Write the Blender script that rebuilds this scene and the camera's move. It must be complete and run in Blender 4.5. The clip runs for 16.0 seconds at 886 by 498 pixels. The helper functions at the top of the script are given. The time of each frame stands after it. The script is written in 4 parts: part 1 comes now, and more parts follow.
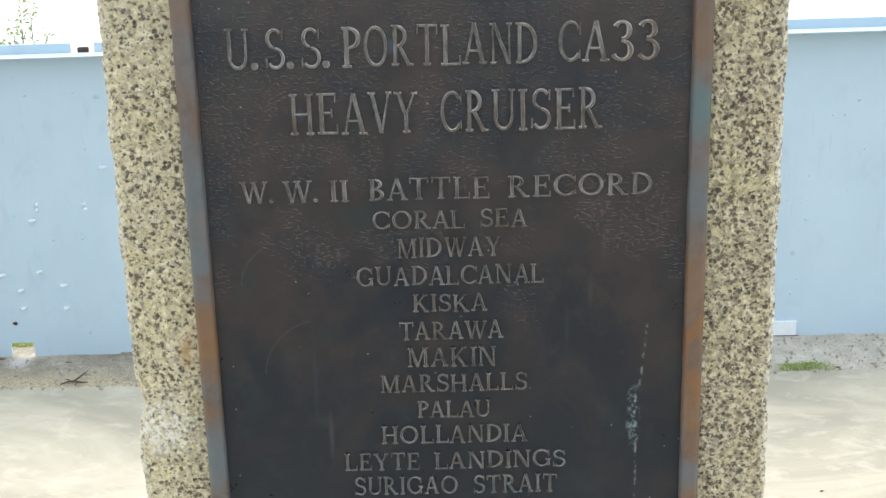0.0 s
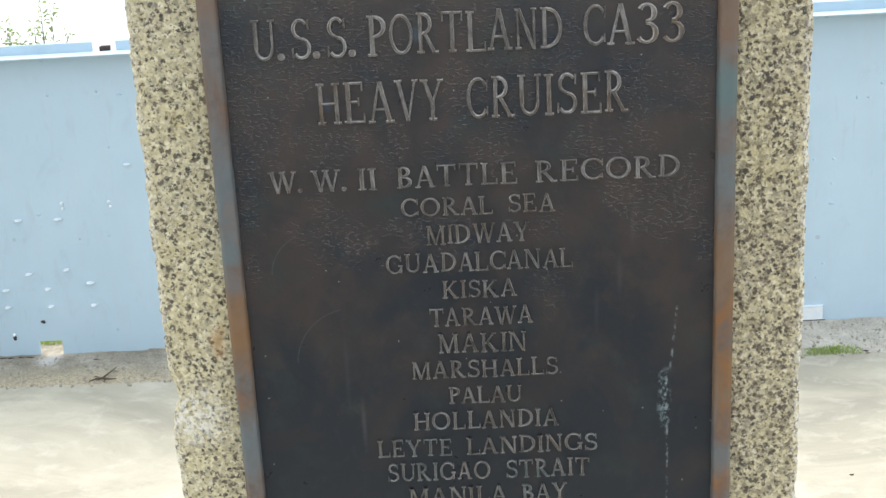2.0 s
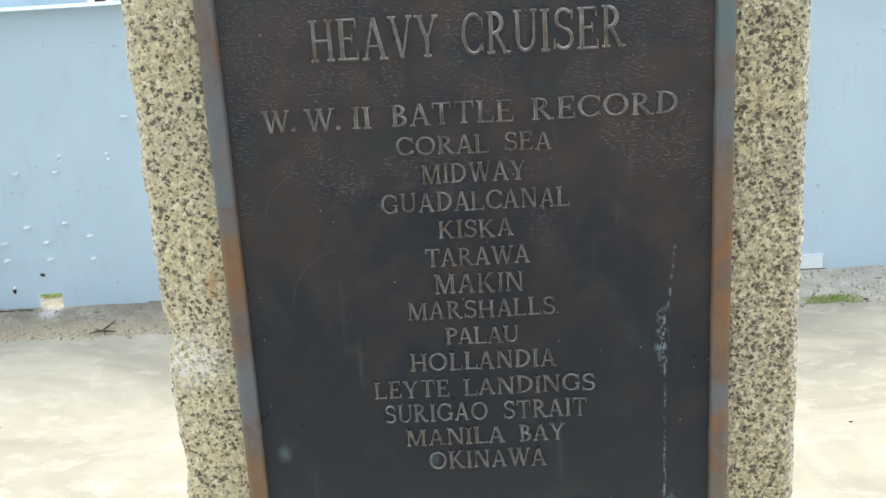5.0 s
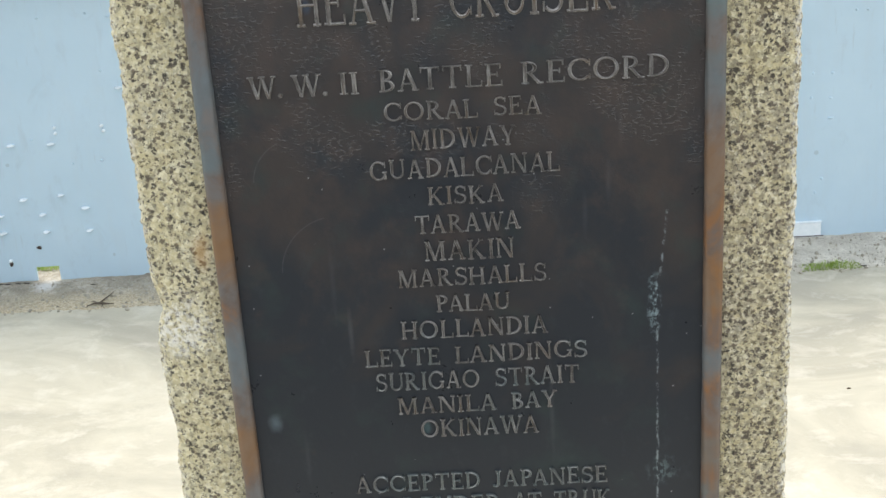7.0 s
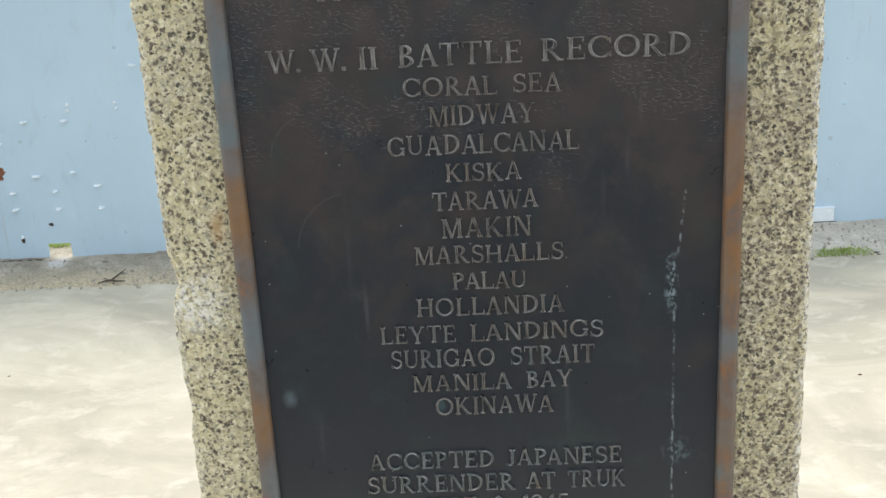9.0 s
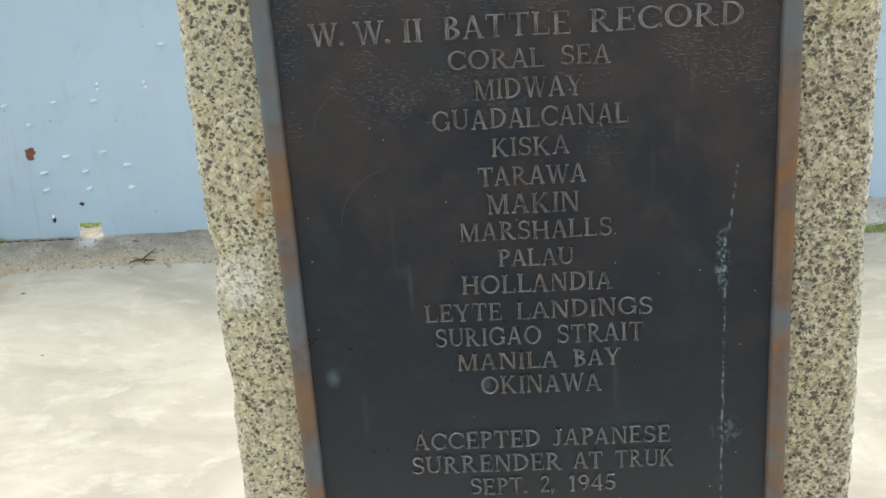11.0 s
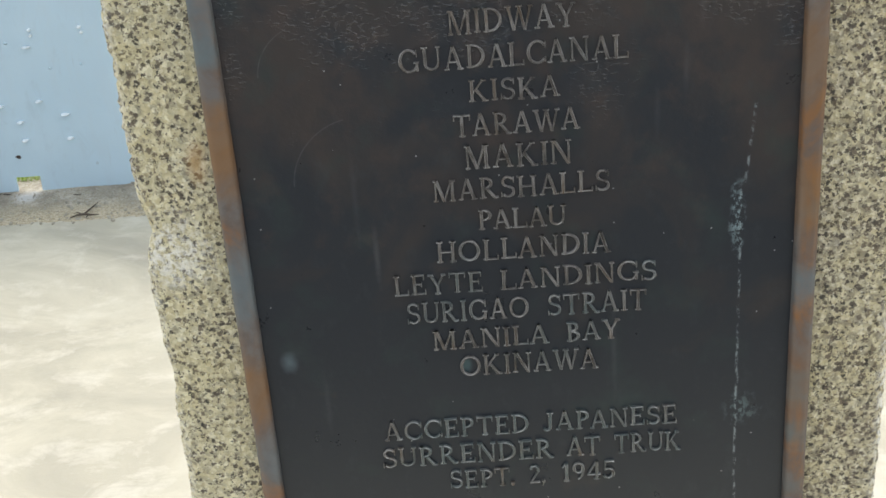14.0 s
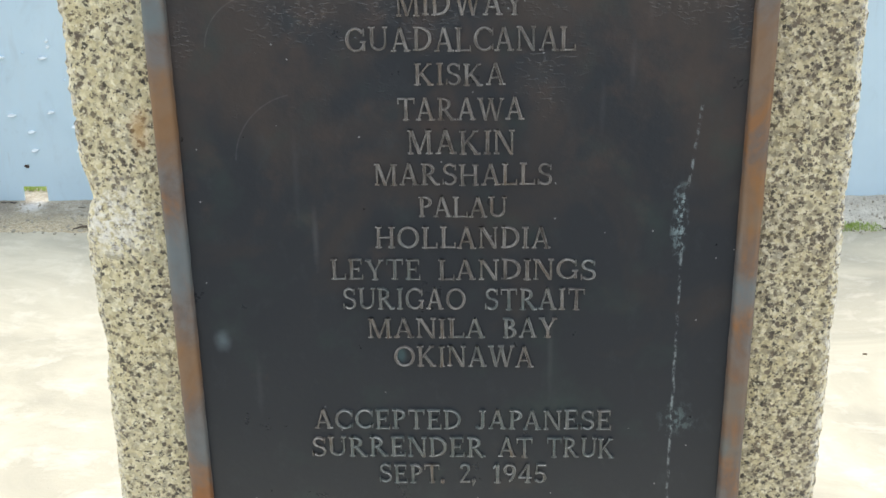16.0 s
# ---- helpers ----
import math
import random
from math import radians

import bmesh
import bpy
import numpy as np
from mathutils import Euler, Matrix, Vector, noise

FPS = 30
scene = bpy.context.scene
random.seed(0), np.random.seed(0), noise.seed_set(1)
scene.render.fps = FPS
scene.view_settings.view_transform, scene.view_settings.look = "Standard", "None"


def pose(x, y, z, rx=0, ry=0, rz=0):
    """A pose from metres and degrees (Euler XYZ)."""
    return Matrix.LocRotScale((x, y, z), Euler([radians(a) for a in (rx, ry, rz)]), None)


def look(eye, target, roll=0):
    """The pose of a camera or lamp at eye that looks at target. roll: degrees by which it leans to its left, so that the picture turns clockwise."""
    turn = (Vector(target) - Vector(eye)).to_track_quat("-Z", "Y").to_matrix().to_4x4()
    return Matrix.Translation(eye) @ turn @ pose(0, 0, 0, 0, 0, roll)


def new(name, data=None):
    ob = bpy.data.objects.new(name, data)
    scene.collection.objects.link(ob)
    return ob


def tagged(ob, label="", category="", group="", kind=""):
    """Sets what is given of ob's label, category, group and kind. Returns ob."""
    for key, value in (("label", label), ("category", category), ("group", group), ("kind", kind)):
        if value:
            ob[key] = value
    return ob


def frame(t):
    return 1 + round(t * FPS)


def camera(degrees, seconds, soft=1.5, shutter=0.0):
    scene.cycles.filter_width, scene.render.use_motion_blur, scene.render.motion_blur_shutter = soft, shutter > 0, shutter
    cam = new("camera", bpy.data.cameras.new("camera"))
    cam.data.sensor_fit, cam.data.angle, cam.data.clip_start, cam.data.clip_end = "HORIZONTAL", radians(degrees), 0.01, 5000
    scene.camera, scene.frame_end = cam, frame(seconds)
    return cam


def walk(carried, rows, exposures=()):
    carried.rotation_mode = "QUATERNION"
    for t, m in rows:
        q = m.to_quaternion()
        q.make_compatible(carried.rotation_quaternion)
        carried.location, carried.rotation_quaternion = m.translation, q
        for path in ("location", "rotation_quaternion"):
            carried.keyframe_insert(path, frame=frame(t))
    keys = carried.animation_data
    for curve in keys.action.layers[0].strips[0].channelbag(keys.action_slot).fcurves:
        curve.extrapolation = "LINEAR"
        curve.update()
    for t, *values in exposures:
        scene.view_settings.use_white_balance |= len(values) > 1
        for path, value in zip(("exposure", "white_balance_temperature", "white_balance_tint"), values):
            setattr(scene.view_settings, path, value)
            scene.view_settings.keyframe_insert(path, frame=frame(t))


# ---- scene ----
cam = camera(38.0, 16.0)
PATH = [
    (0, (0.004, -0.93, 1.497), (-0.012, 0.984, 0.914), -1.5),
    (0.5, (0.001, -0.933, 1.496), (-0.014, 0.98, 0.914), -1.6),
    (1, (-0.003, -0.93, 1.492), (-0.037, 0.977, 0.892), -1.7),
    (1.5, (-0.005, -0.933, 1.495), (-0.04, 0.977, 0.904), -2.0),
    (2, (-0.001, -0.935, 1.494), (-0.052, 0.975, 0.901), -2.9),
    (2.5, (0.0, -0.931, 1.492), (-0.046, 0.978, 0.896), -2.8),
    (3, (0.006, -0.927, 1.489), (-0.026, 0.975, 0.871), -2.9),
    (3.5, (0.002, -0.93, 1.488), (-0.036, 0.971, 0.867), -2.9),
    (4, (0.001, -0.93, 1.486), (-0.042, 0.967, 0.855), -2.9),
    (4.5, (0.001, -0.93, 1.483), (-0.05, 0.962, 0.836), -3.1),
    (7, (0.009, -0.922, 1.474), (-0.048, 0.95, 0.771), -3.7),
    (7.5, (0.005, -0.92, 1.473), (-0.067, 0.947, 0.76), -3.7),
    (8, (0.004, -0.923, 1.472), (-0.062, 0.944, 0.759), -3.5),
    (8.5, (0.005, -0.92, 1.471), (-0.06, 0.943, 0.747), -3.4),
    (9, (0.003, -0.92, 1.469), (-0.07, 0.942, 0.742), -3.2),
    (11.5, (-0.014, -0.899, 1.46), (-0.136, 0.939, 0.682), -4.0),
    (12, (-0.013, -0.896, 1.457), (-0.149, 0.929, 0.651), -3.7),
    (12.5, (-0.011, -0.89, 1.449), (-0.183, 0.918, 0.612), -3.3),
    (13, (-0.028, -0.834, 1.437), (-0.1, 0.961, 0.557), -2.0),
    (13.5, (-0.046, -0.789, 1.431), (-0.032, 1.022, 0.583), -3.3),
    (14, (-0.032, -0.77, 1.422), (-0.078, 1.043, 0.578), -4.5),
    (14.5, (-0.003, -0.773, 1.401), (-0.121, 1.051, 0.591), -3.4),
    (15, (0.012, -0.775, 1.39), (-0.104, 1.059, 0.601), -2.5),
    (15.5, (0.014, -0.776, 1.379), (-0.083, 1.068, 0.611), -1.4),
    (16, (0.018, -0.781, 1.379), (-0.052, 1.063, 0.609), -0.9),
]
EXPOSURES = [(t, 1.15 + stops, 6750, 8) for t, stops in ((0, 0.15), (4.5, 0.15), (8, 0.02), (9, -0.02), (11.3, -0.12), (12.5, -0.30), (13, -0.34), (13.5, -0.24), (14, -0.12), (15, 0.05), (16, 0.18))]
walk(cam, [(t, look(eye, target, roll)) for t, eye, target, roll in PATH], EXPOSURES)

# ---- world, sun, exposure ----
SUN_UP, SUN_ROUND = 62.0, 6.0
world = bpy.data.worlds.new("world")
scene.world = world
world.use_nodes = True
wn = world.node_tree
sky = wn.nodes.new("ShaderNodeTexSky")
sky.sky_type, sky.sun_disc = "NISHITA", False
sky.sun_elevation, sky.sun_rotation = radians(SUN_UP), radians(SUN_ROUND)
sky.air_density, sky.dust_density, sky.ozone_density = 1.0, 7.0, 1.0
background = next(n for n in wn.nodes if n.type == "BACKGROUND")
background.inputs["Strength"].default_value = 0.15
# thin even cloud over the clear sky
cloud = wn.nodes.new("ShaderNodeMix")
cloud.data_type = "RGBA"
cloud.inputs[0].default_value = 0.75
cloud.inputs[7].default_value = (4.3, 4.6, 5.0, 1)
wn.links.new(sky.outputs[0], cloud.inputs[6])
wn.links.new(cloud.outputs[2], background.inputs["Color"])

sun = new("sun", bpy.data.lights.new("sun", "SUN"))
sun.data.energy, sun.data.angle, sun.data.color = 0.65, radians(45), (1.0, 0.97, 0.92)
sun_way = Vector((math.sin(radians(SUN_ROUND)) * math.cos(radians(SUN_UP)), math.cos(radians(SUN_ROUND)) * math.cos(radians(SUN_UP)), math.sin(radians(SUN_UP))))
sun.matrix_world = look(sun_way * 60, (0, 0, 0))


# ---- materials ----
class Mat:
    """A small builder of node materials on object coordinates, which are world metres here."""

    def __init__(self, name, roughness=0.6, metallic=0.0):
        self.material = bpy.data.materials.new(name)
        self.material.use_nodes = True
        self.tree = self.material.node_tree
        self.shader = next(n for n in self.tree.nodes if n.type == "BSDF_PRINCIPLED")
        self.shader.inputs["Roughness"].default_value = roughness
        self.shader.inputs["Metallic"].default_value = metallic
        self.place = self.node("ShaderNodeNewGeometry").outputs["Position"]

    def node(self, kind, **settings):
        n = self.tree.nodes.new(kind)
        for key, value in settings.items():
            setattr(n, key, value)
        return n

    def link(self, source, socket):
        if hasattr(source, "is_output"):
            self.tree.links.new(source, socket)
        else:
            socket.default_value = source

    def mapped(self, scale=(1, 1, 1), offset=(0, 0, 0), source=None):
        n = self.node("ShaderNodeMapping")
        self.link(source or self.place, n.inputs["Vector"])
        n.inputs["Scale"].default_value, n.inputs["Location"].default_value = scale, offset
        return n.outputs[0]

    def noise(self, scale, detail=4.0, rough=0.55, source=None, distort=0.0, colour=False):
        n = self.node("ShaderNodeTexNoise")
        self.link(source or self.place, n.inputs["Vector"])
        for key, value in (("Scale", scale), ("Detail", detail), ("Roughness", rough), ("Distortion", distort)):
            n.inputs[key].default_value = value
        return n.outputs["Color" if colour else "Fac"]

    def cells(self, scale, source=None, feature="F1"):
        n = self.node("ShaderNodeTexVoronoi", feature=feature)
        self.link(source or self.place, n.inputs["Vector"])
        n.inputs["Scale"].default_value = scale
        return n

    def ramp(self, fac, stops, mode="LINEAR"):
        n = self.node("ShaderNodeValToRGB")
        n.color_ramp.interpolation = mode
        els = n.color_ramp.elements
        while len(els) < len(stops):
            els.new(0.5)
        for e, (p, c) in zip(els, stops):
            e.position, e.color = p, (c, c, c, 1) if isinstance(c, (int, float)) else (*c, 1)
        self.link(fac, n.inputs[0])
        return n.outputs[0]

    def mix(self, fac, a, b, blend="MIX"):
        n = self.node("ShaderNodeMix", data_type="RGBA", blend_type=blend)
        self.link(fac, n.inputs[0])
        for value, socket in ((a, n.inputs[6]), (b, n.inputs[7])):
            self.link((*value, 1) if isinstance(value, tuple) else value, socket)
        return n.outputs[2]

    def math(self, op, a, b=0.0, c=0.0):
        n = self.node("ShaderNodeMath", operation=op)
        for value, socket in zip((a, b, c), n.inputs):
            self.link(value, socket)
        return n.outputs[0]

    def axis(self, name, source=None):
        n = self.node("ShaderNodeSeparateXYZ")
        self.link(source or self.place, n.inputs[0])
        return n.outputs[name]

    def blob(self, centre, size, soft=0.5, wobble=None):
        """1 inside an ellipse round centre, falling to 0 at its rim."""
        v = self.mapped(tuple(1 / s for s in size), tuple(-c / s for c, s in zip(centre, size)))
        n = self.node("ShaderNodeVectorMath", operation="LENGTH")
        self.link(v, n.inputs[0])
        d = n.outputs["Value"]
        if wobble is not None:
            d = self.math("ADD", d, self.math("MULTIPLY", self.math("SUBTRACT", wobble, 0.5), 1.2))
        return self.ramp(d, [(1 - soft, 1.0), (1.0, 0.0)])

    def bump(self, height, strength=0.3, distance=0.002):
        n = self.node("ShaderNodeBump")
        n.inputs["Strength"].default_value, n.inputs["Distance"].default_value = strength, distance
        if self.shader.inputs["Normal"].is_linked:
            self.link(self.shader.inputs["Normal"].links[0].from_socket, n.inputs["Normal"])
        self.link(height, n.inputs["Height"])
        self.link(n.outputs[0], self.shader.inputs["Normal"])

    def colour(self, c):
        self.link((*c, 1) if isinstance(c, tuple) else c, self.shader.inputs["Base Color"])

    def rough(self, fac, low, high):
        n = self.node("ShaderNodeMapRange")
        self.link(fac, n.inputs[0])
        n.inputs[3].default_value, n.inputs[4].default_value = low, high
        self.link(n.outputs[0], self.shader.inputs["Roughness"])


def granite_material():
    m = Mat("granite", 0.62)
    bent = m.mix(0.004, m.place, m.noise(260, 3, colour=True), "ADD")
    grain = m.cells(300, bent)
    big = m.noise(34, 3)
    other = m.math("GREATER_THAN", m.axis("X"), 0.1)
    own = m.axis("X", grain.outputs["Color"])
    # feldspar, quartz and tan grains, each with its own tone
    c = m.ramp(own, [(0.0, (0.66, 0.59, 0.41)), (0.26, (0.52, 0.47, 0.34)), (0.40, (0.80, 0.75, 0.59)), (0.56, (0.33, 0.31, 0.265)), (0.70, (0.66, 0.59, 0.41)), (0.84, (0.90, 0.87, 0.77)), (1.0, (0.40, 0.33, 0.22))])
    c = m.mix(0.40, c, m.ramp(m.noise(170, 4, 0.7), [(0.36, (0.36, 0.33, 0.25)), (0.50, (0.64, 0.59, 0.44)), (0.62, (0.86, 0.82, 0.68))]))
    smoky = m.ramp(m.math("ADD", m.noise(165, 3, 0.6, m.mapped(offset=(2, 5, 3)), 0.4), m.math("MULTIPLY", other, 0.05)), [(0.54, 0.0), (0.64, 0.65)])
    c = m.mix(smoky, c, (0.25, 0.225, 0.19))
    # black mica in angular flecks of two sizes, thicker in places and on one side
    crowd = m.math("ADD", m.math("MULTIPLY", m.math("SUBTRACT", big, 0.5), 0.30), m.math("MULTIPLY", other, 0.06))
    for scale, share, reach, shift in ((235, 0.105, 0.44, 0.0), (345, 0.15, 0.50, 3.0), (520, 0.17, 0.55, 7.0)):
        v = m.mix(0.006, m.mapped(offset=(shift, shift, shift)), m.noise(420, 3, 0.7, colour=True), "ADD")
        fleck = m.cells(scale, v)
        pick = m.math("LESS_THAN", m.axis("Y", fleck.outputs["Color"]), m.math("ADD", crowd, share))
        shape = m.ramp(m.math("ADD", fleck.outputs["Distance"], m.math("MULTIPLY", m.math("SUBTRACT", m.noise(700, 2), 0.5), 0.4)), [(reach - 0.05, 1.0), (reach + 0.12, 0.0)])
        tone = m.mix(m.axis("Z", fleck.outputs["Color"]), (0.022, 0.021, 0.022), (0.19, 0.155, 0.13))
        c = m.mix(m.math("MULTIPLY", m.math("MULTIPLY", pick, shape), 0.93), c, tone)
    c = m.mix(m.ramp(m.noise(26, 4, 0.6, m.mapped(offset=(8, 1, 2))), [(0.52, 0.0), (0.70, 0.35)]), c, m.mix(0.5, c, (0.50, 0.41, 0.20)))
    glint = m.ramp(m.noise(330, 2, 0.5, m.mapped(offset=(6, 2, 8))), [(0.63, 0.0), (0.70, 0.7)])
    c = m.mix(glint, c, (0.90, 0.87, 0.78))
    c = m.mix(1.0, c, m.ramp(m.noise(9, 4), [(0.35, (0.95, 0.93, 0.82)), (0.65, (1.0, 0.965, 0.78))]), "MULTIPLY")
    # greenish grime on the one side
    grime = m.math("MULTIPLY", other, m.ramp(m.noise(13, 5, 0.65), [(0.38, 0.30), (0.66, 0.85)]))
    c = m.mix(grime, c, m.mix(1.0, c, (0.88, 0.85, 0.84), "MULTIPLY"))
    # fresh, paler chip on the edge and a small rust spot
    c = m.mix(m.math("MULTIPLY", m.blob((-0.231, 0.0, 1.070), (0.032, 0.03, 0.034), 0.6, m.noise(130, 4)), m.ramp(m.noise(230, 4, 0.75), [(0.45, 0.05), (0.57, 0.85)])), c, (0.88, 0.85, 0.76))
    # pale specks down both edges: sunlit side facets put into the colour
    edge = m.math("MULTIPLY", m.ramp(m.math("ABSOLUTE", m.axis("X")), [(0.2450, 0.0), (0.2485, 0.8)]), m.ramp(m.noise(210, 4, 0.75, m.mapped(offset=(1, 6, 9))), [(0.47, 0.0), (0.56, 1.0)]))
    c = m.mix(edge, c, (0.88, 0.86, 0.78))
    c = m.mix(m.math("MULTIPLY", m.blob((-0.206, 0.0, 1.133), (0.008, 0.03, 0.020), 0.8, m.noise(45, 4)), 0.6), c, (0.42, 0.22, 0.06))
    m.colour(c)
    m.rough(m.axis("Z", grain.outputs["Color"]), 0.42, 0.78)
    m.bump(grain.outputs["Distance"], 0.55, 0.002)
    m.bump(m.noise(120, 5, 0.65), 0.6, 0.003)
    return m.material


def bronze_field_material():
    m = Mat("bronze_field", 0.5, 0.25)
    m.shader.inputs["Specular IOR Level"].default_value = 0.85
    low = m.noise(10, 4, 0.6, distort=0.6)
    height = m.axis("Z")
    shift = m.math("MINIMUM", m.math("MULTIPLY", m.math("SUBTRACT", height, 1.15), 0.8), 0.03)
    brown = m.ramp(m.math("ADD", low, shift), [(0.42, 0.0), (0.63, 1.0)])
    c = m.mix(brown, (0.0235, 0.0280, 0.0345), (0.052, 0.043, 0.039))
    mid = m.noise(32, 5, 0.65)
    c = m.mix(m.ramp(m.math("ADD", mid, shift), [(0.50, 0.0), (0.70, 0.75)]), c, (0.070, 0.051, 0.043))
    c = m.mix(m.ramp(m.noise(22, 4, 0.6, m.mapped(offset=(3, 1, 7))), [(0.54, 0.0), (0.74, 0.6)]), c, (0.035, 0.057, 0.052))
    # pale lime run down the right-hand part
    x, z = m.axis("X"), m.axis("Z")
    wander = m.math("MULTIPLY", m.math("SUBTRACT", m.noise(22, 4, source=m.mapped((0, 0, 1))), 0.5), 0.010)
    wander = m.math("SUBTRACT", wander, m.math("MULTIPLY", m.math("MAXIMUM", m.math("SUBTRACT", z, 1.088), 0.0), 0.13))
    line = m.math("ABSOLUTE", m.math("SUBTRACT", m.math("ADD", x, wander), 0.1445))
    run = m.ramp(m.math("MULTIPLY", line, 200.0), [(0.03, 1.0), (0.25, 0.0)])
    span = m.math("MULTIPLY", m.math("LESS_THAN", z, 1.150), m.math("GREATER_THAN", z, 0.828))
    breaks = m.ramp(m.noise(210, 4, 0.75, m.mapped((1, 1, 0.7))), [(0.48, 0.0), (0.57, 1.0)])
    c = m.mix(m.math("MULTIPLY", m.math("MULTIPLY", run, span), m.math("MULTIPLY", breaks, 0.7)), c, (0.36, 0.42, 0.43))
    thick = m.math("MULTIPLY", m.blob((0.142, 0, 1.072), (0.006, 0.05, 0.032), 0.8, m.noise(90, 4)), breaks)
    c = m.mix(m.math("MULTIPLY", thick, 0.8), c, (0.34, 0.46, 0.48))
    spot = m.math("MULTIPLY", m.blob((0.148, 0, 0.925), (0.014, 0.05, 0.016), 0.9, m.noise(90, 4)), breaks)
    c = m.mix(m.math("MULTIPLY", spot, 0.4), c, (0.30, 0.42, 0.42))
    c = m.mix(m.math("MULTIPLY", m.blob((-0.163, 0, 0.985), (0.007, 0.05, 0.010), 0.9, m.noise(70, 4)), 0.28), c, (0.30, 0.40, 0.44))
    # two scratched arcs
    for cx, cz, r, a, b in ((-0.124, 1.187, 0.034, -0.160, -0.137), (-0.098, 1.113, 0.046, -0.150, -0.108)):
        v = m.mapped((1, 0, 1), (-cx, 0, -cz))
        n = m.node("ShaderNodeVectorMath", operation="LENGTH")
        m.link(v, n.inputs[0])
        ring = m.ramp(m.math("MULTIPLY", m.math("ABSOLUTE", m.math("SUBTRACT", n.outputs["Value"], r)), 500.0), [(0.08, 1.0), (0.30, 0.0)])
        part_of = m.math("MULTIPLY", m.math("LESS_THAN", x, b), m.math("MULTIPLY", m.math("GREATER_THAN", z, cz + 0.002), m.ramp(m.noise(90, 3), [(0.36, 0.2), (0.55, 1.0)])))
        c = m.mix(m.math("MULTIPLY", m.math("MULTIPLY", ring, part_of), 0.16), c, (0.30, 0.30, 0.30))
    for x0, z0, w0, tint in ((-0.0415, 0.9745, 0.0045, (0.07, 0.13, 0.14)), (-0.0375, 1.367, 0.0042, (0.08, 0.12, 0.15)), (-0.106, 1.318, 0.004, (0.06, 0.09, 0.14))):
        c = m.mix(m.math("MULTIPLY", m.blob((x0, 0, z0), (w0, 0.05, w0 * 1.6), 0.6), 0.7), c, tint)
    c = m.mix(m.ramp(m.noise(75, 5, 0.7, m.mapped((1, 1, 0.6), (9, 4, 2))), [(0.55, 0.0), (0.74, 0.45)]), c, (0.048, 0.058, 0.062))
    # dull runs of old rain
    for x0, z0, tall, share in ((-0.0955, 1.060, 0.026, 0.13), (-0.106, 1.105, 0.040, 0.05), (0.108, 1.175, 0.020, 0.07), (0.090, 1.150, 0.022, 0.06), (0.118, 1.215, 0.016, 0.07), (-0.140, 0.950, 0.030, 0.06), (0.060, 0.985, 0.05, 0.08)):
        c = m.mix(m.math("MULTIPLY", m.blob((x0, 0, z0), (0.0026, 0.05, tall), 0.9, m.noise(210, 4, 0.8)), share), c, (0.30, 0.31, 0.31))
    # scattered pale specks
    dots = m.cells(95)
    few = m.math("GREATER_THAN", m.axis("X", dots.outputs["Color"]), 0.80)
    speck = m.math("MULTIPLY", m.math("LESS_THAN", dots.outputs["Distance"], 0.06), few)
    c = m.mix(m.math("MULTIPLY", speck, 0.6), c, (0.45, 0.46, 0.46))
    m.colour(c)
    m.rough(mid, 0.22, 0.38)
    ripple = m.ramp(m.noise(1.0, 2, 0.5, m.mapped((270, 270, 560)), 0.1), [(0.54, 0.0), (0.76, 1.0)])
    where = m.ramp(m.math("ADD", m.noise(15, 3), m.math("MULTIPLY", m.math("SUBTRACT", z, 1.14), 0.45)), [(0.52, 0.03), (0.74, 0.9)])
    upper = m.ramp(m.math("ADD", m.math("SUBTRACT", z, 0.8), m.math("MULTIPLY", m.noise(14, 3), 0.16)), [(0.385, 0.0), (0.470, 1.0)])
    m.bump(m.math("MULTIPLY", m.math("MULTIPLY", ripple, where), upper), 1.0, 0.0011)
    m.bump(m.noise(240, 3), 0.25, 0.0006)
    return m.material


def bronze_letter_material(name, glint_or_worn):
    """Letter metal: browned faces, and rims with bright edge highlights painted in."""
    m = Mat(name, 0.42, 0.5)
    tone = m.noise(60, 5, 0.65)
    c = m.ramp(tone, [(0.34, (0.082, 0.074, 0.067)), (0.5, (0.20, 0.185, 0.172)), (0.66, (0.30, 0.29, 0.28))])
    warm = m.ramp(m.noise(24, 3, source=m.mapped(offset=(5, 2, 1))), [(0.50, 0.0), (0.66, 0.65)])
    c = m.mix(warm, c, (0.185, 0.130, 0.082))
    age = m.math("MULTIPLY", m.math("SUBTRACT", 1.10, m.axis("Z")), 0.75)
    green = m.ramp(m.math("ADD", m.noise(17, 4, source=m.mapped(offset=(1, 9, 4))), age), [(0.56, 0.0), (0.70, 0.6)])
    c = m.mix(green, c, (0.135, 0.19, 0.195))
    # broken pale tone that paints the lit edge along the rims
    c = m.mix(m.math("MULTIPLY", m.ramp(m.noise(150, 4, 0.7), [(0.40, 0.10), (0.62, 1.0)]), glint_or_worn), c, (0.50, 0.485, 0.46))
    m.colour(c)
    m.rough(tone, 0.26, 0.48)
    m.bump(m.noise(420, 4), 0.35, 0.0006)
    return m.material


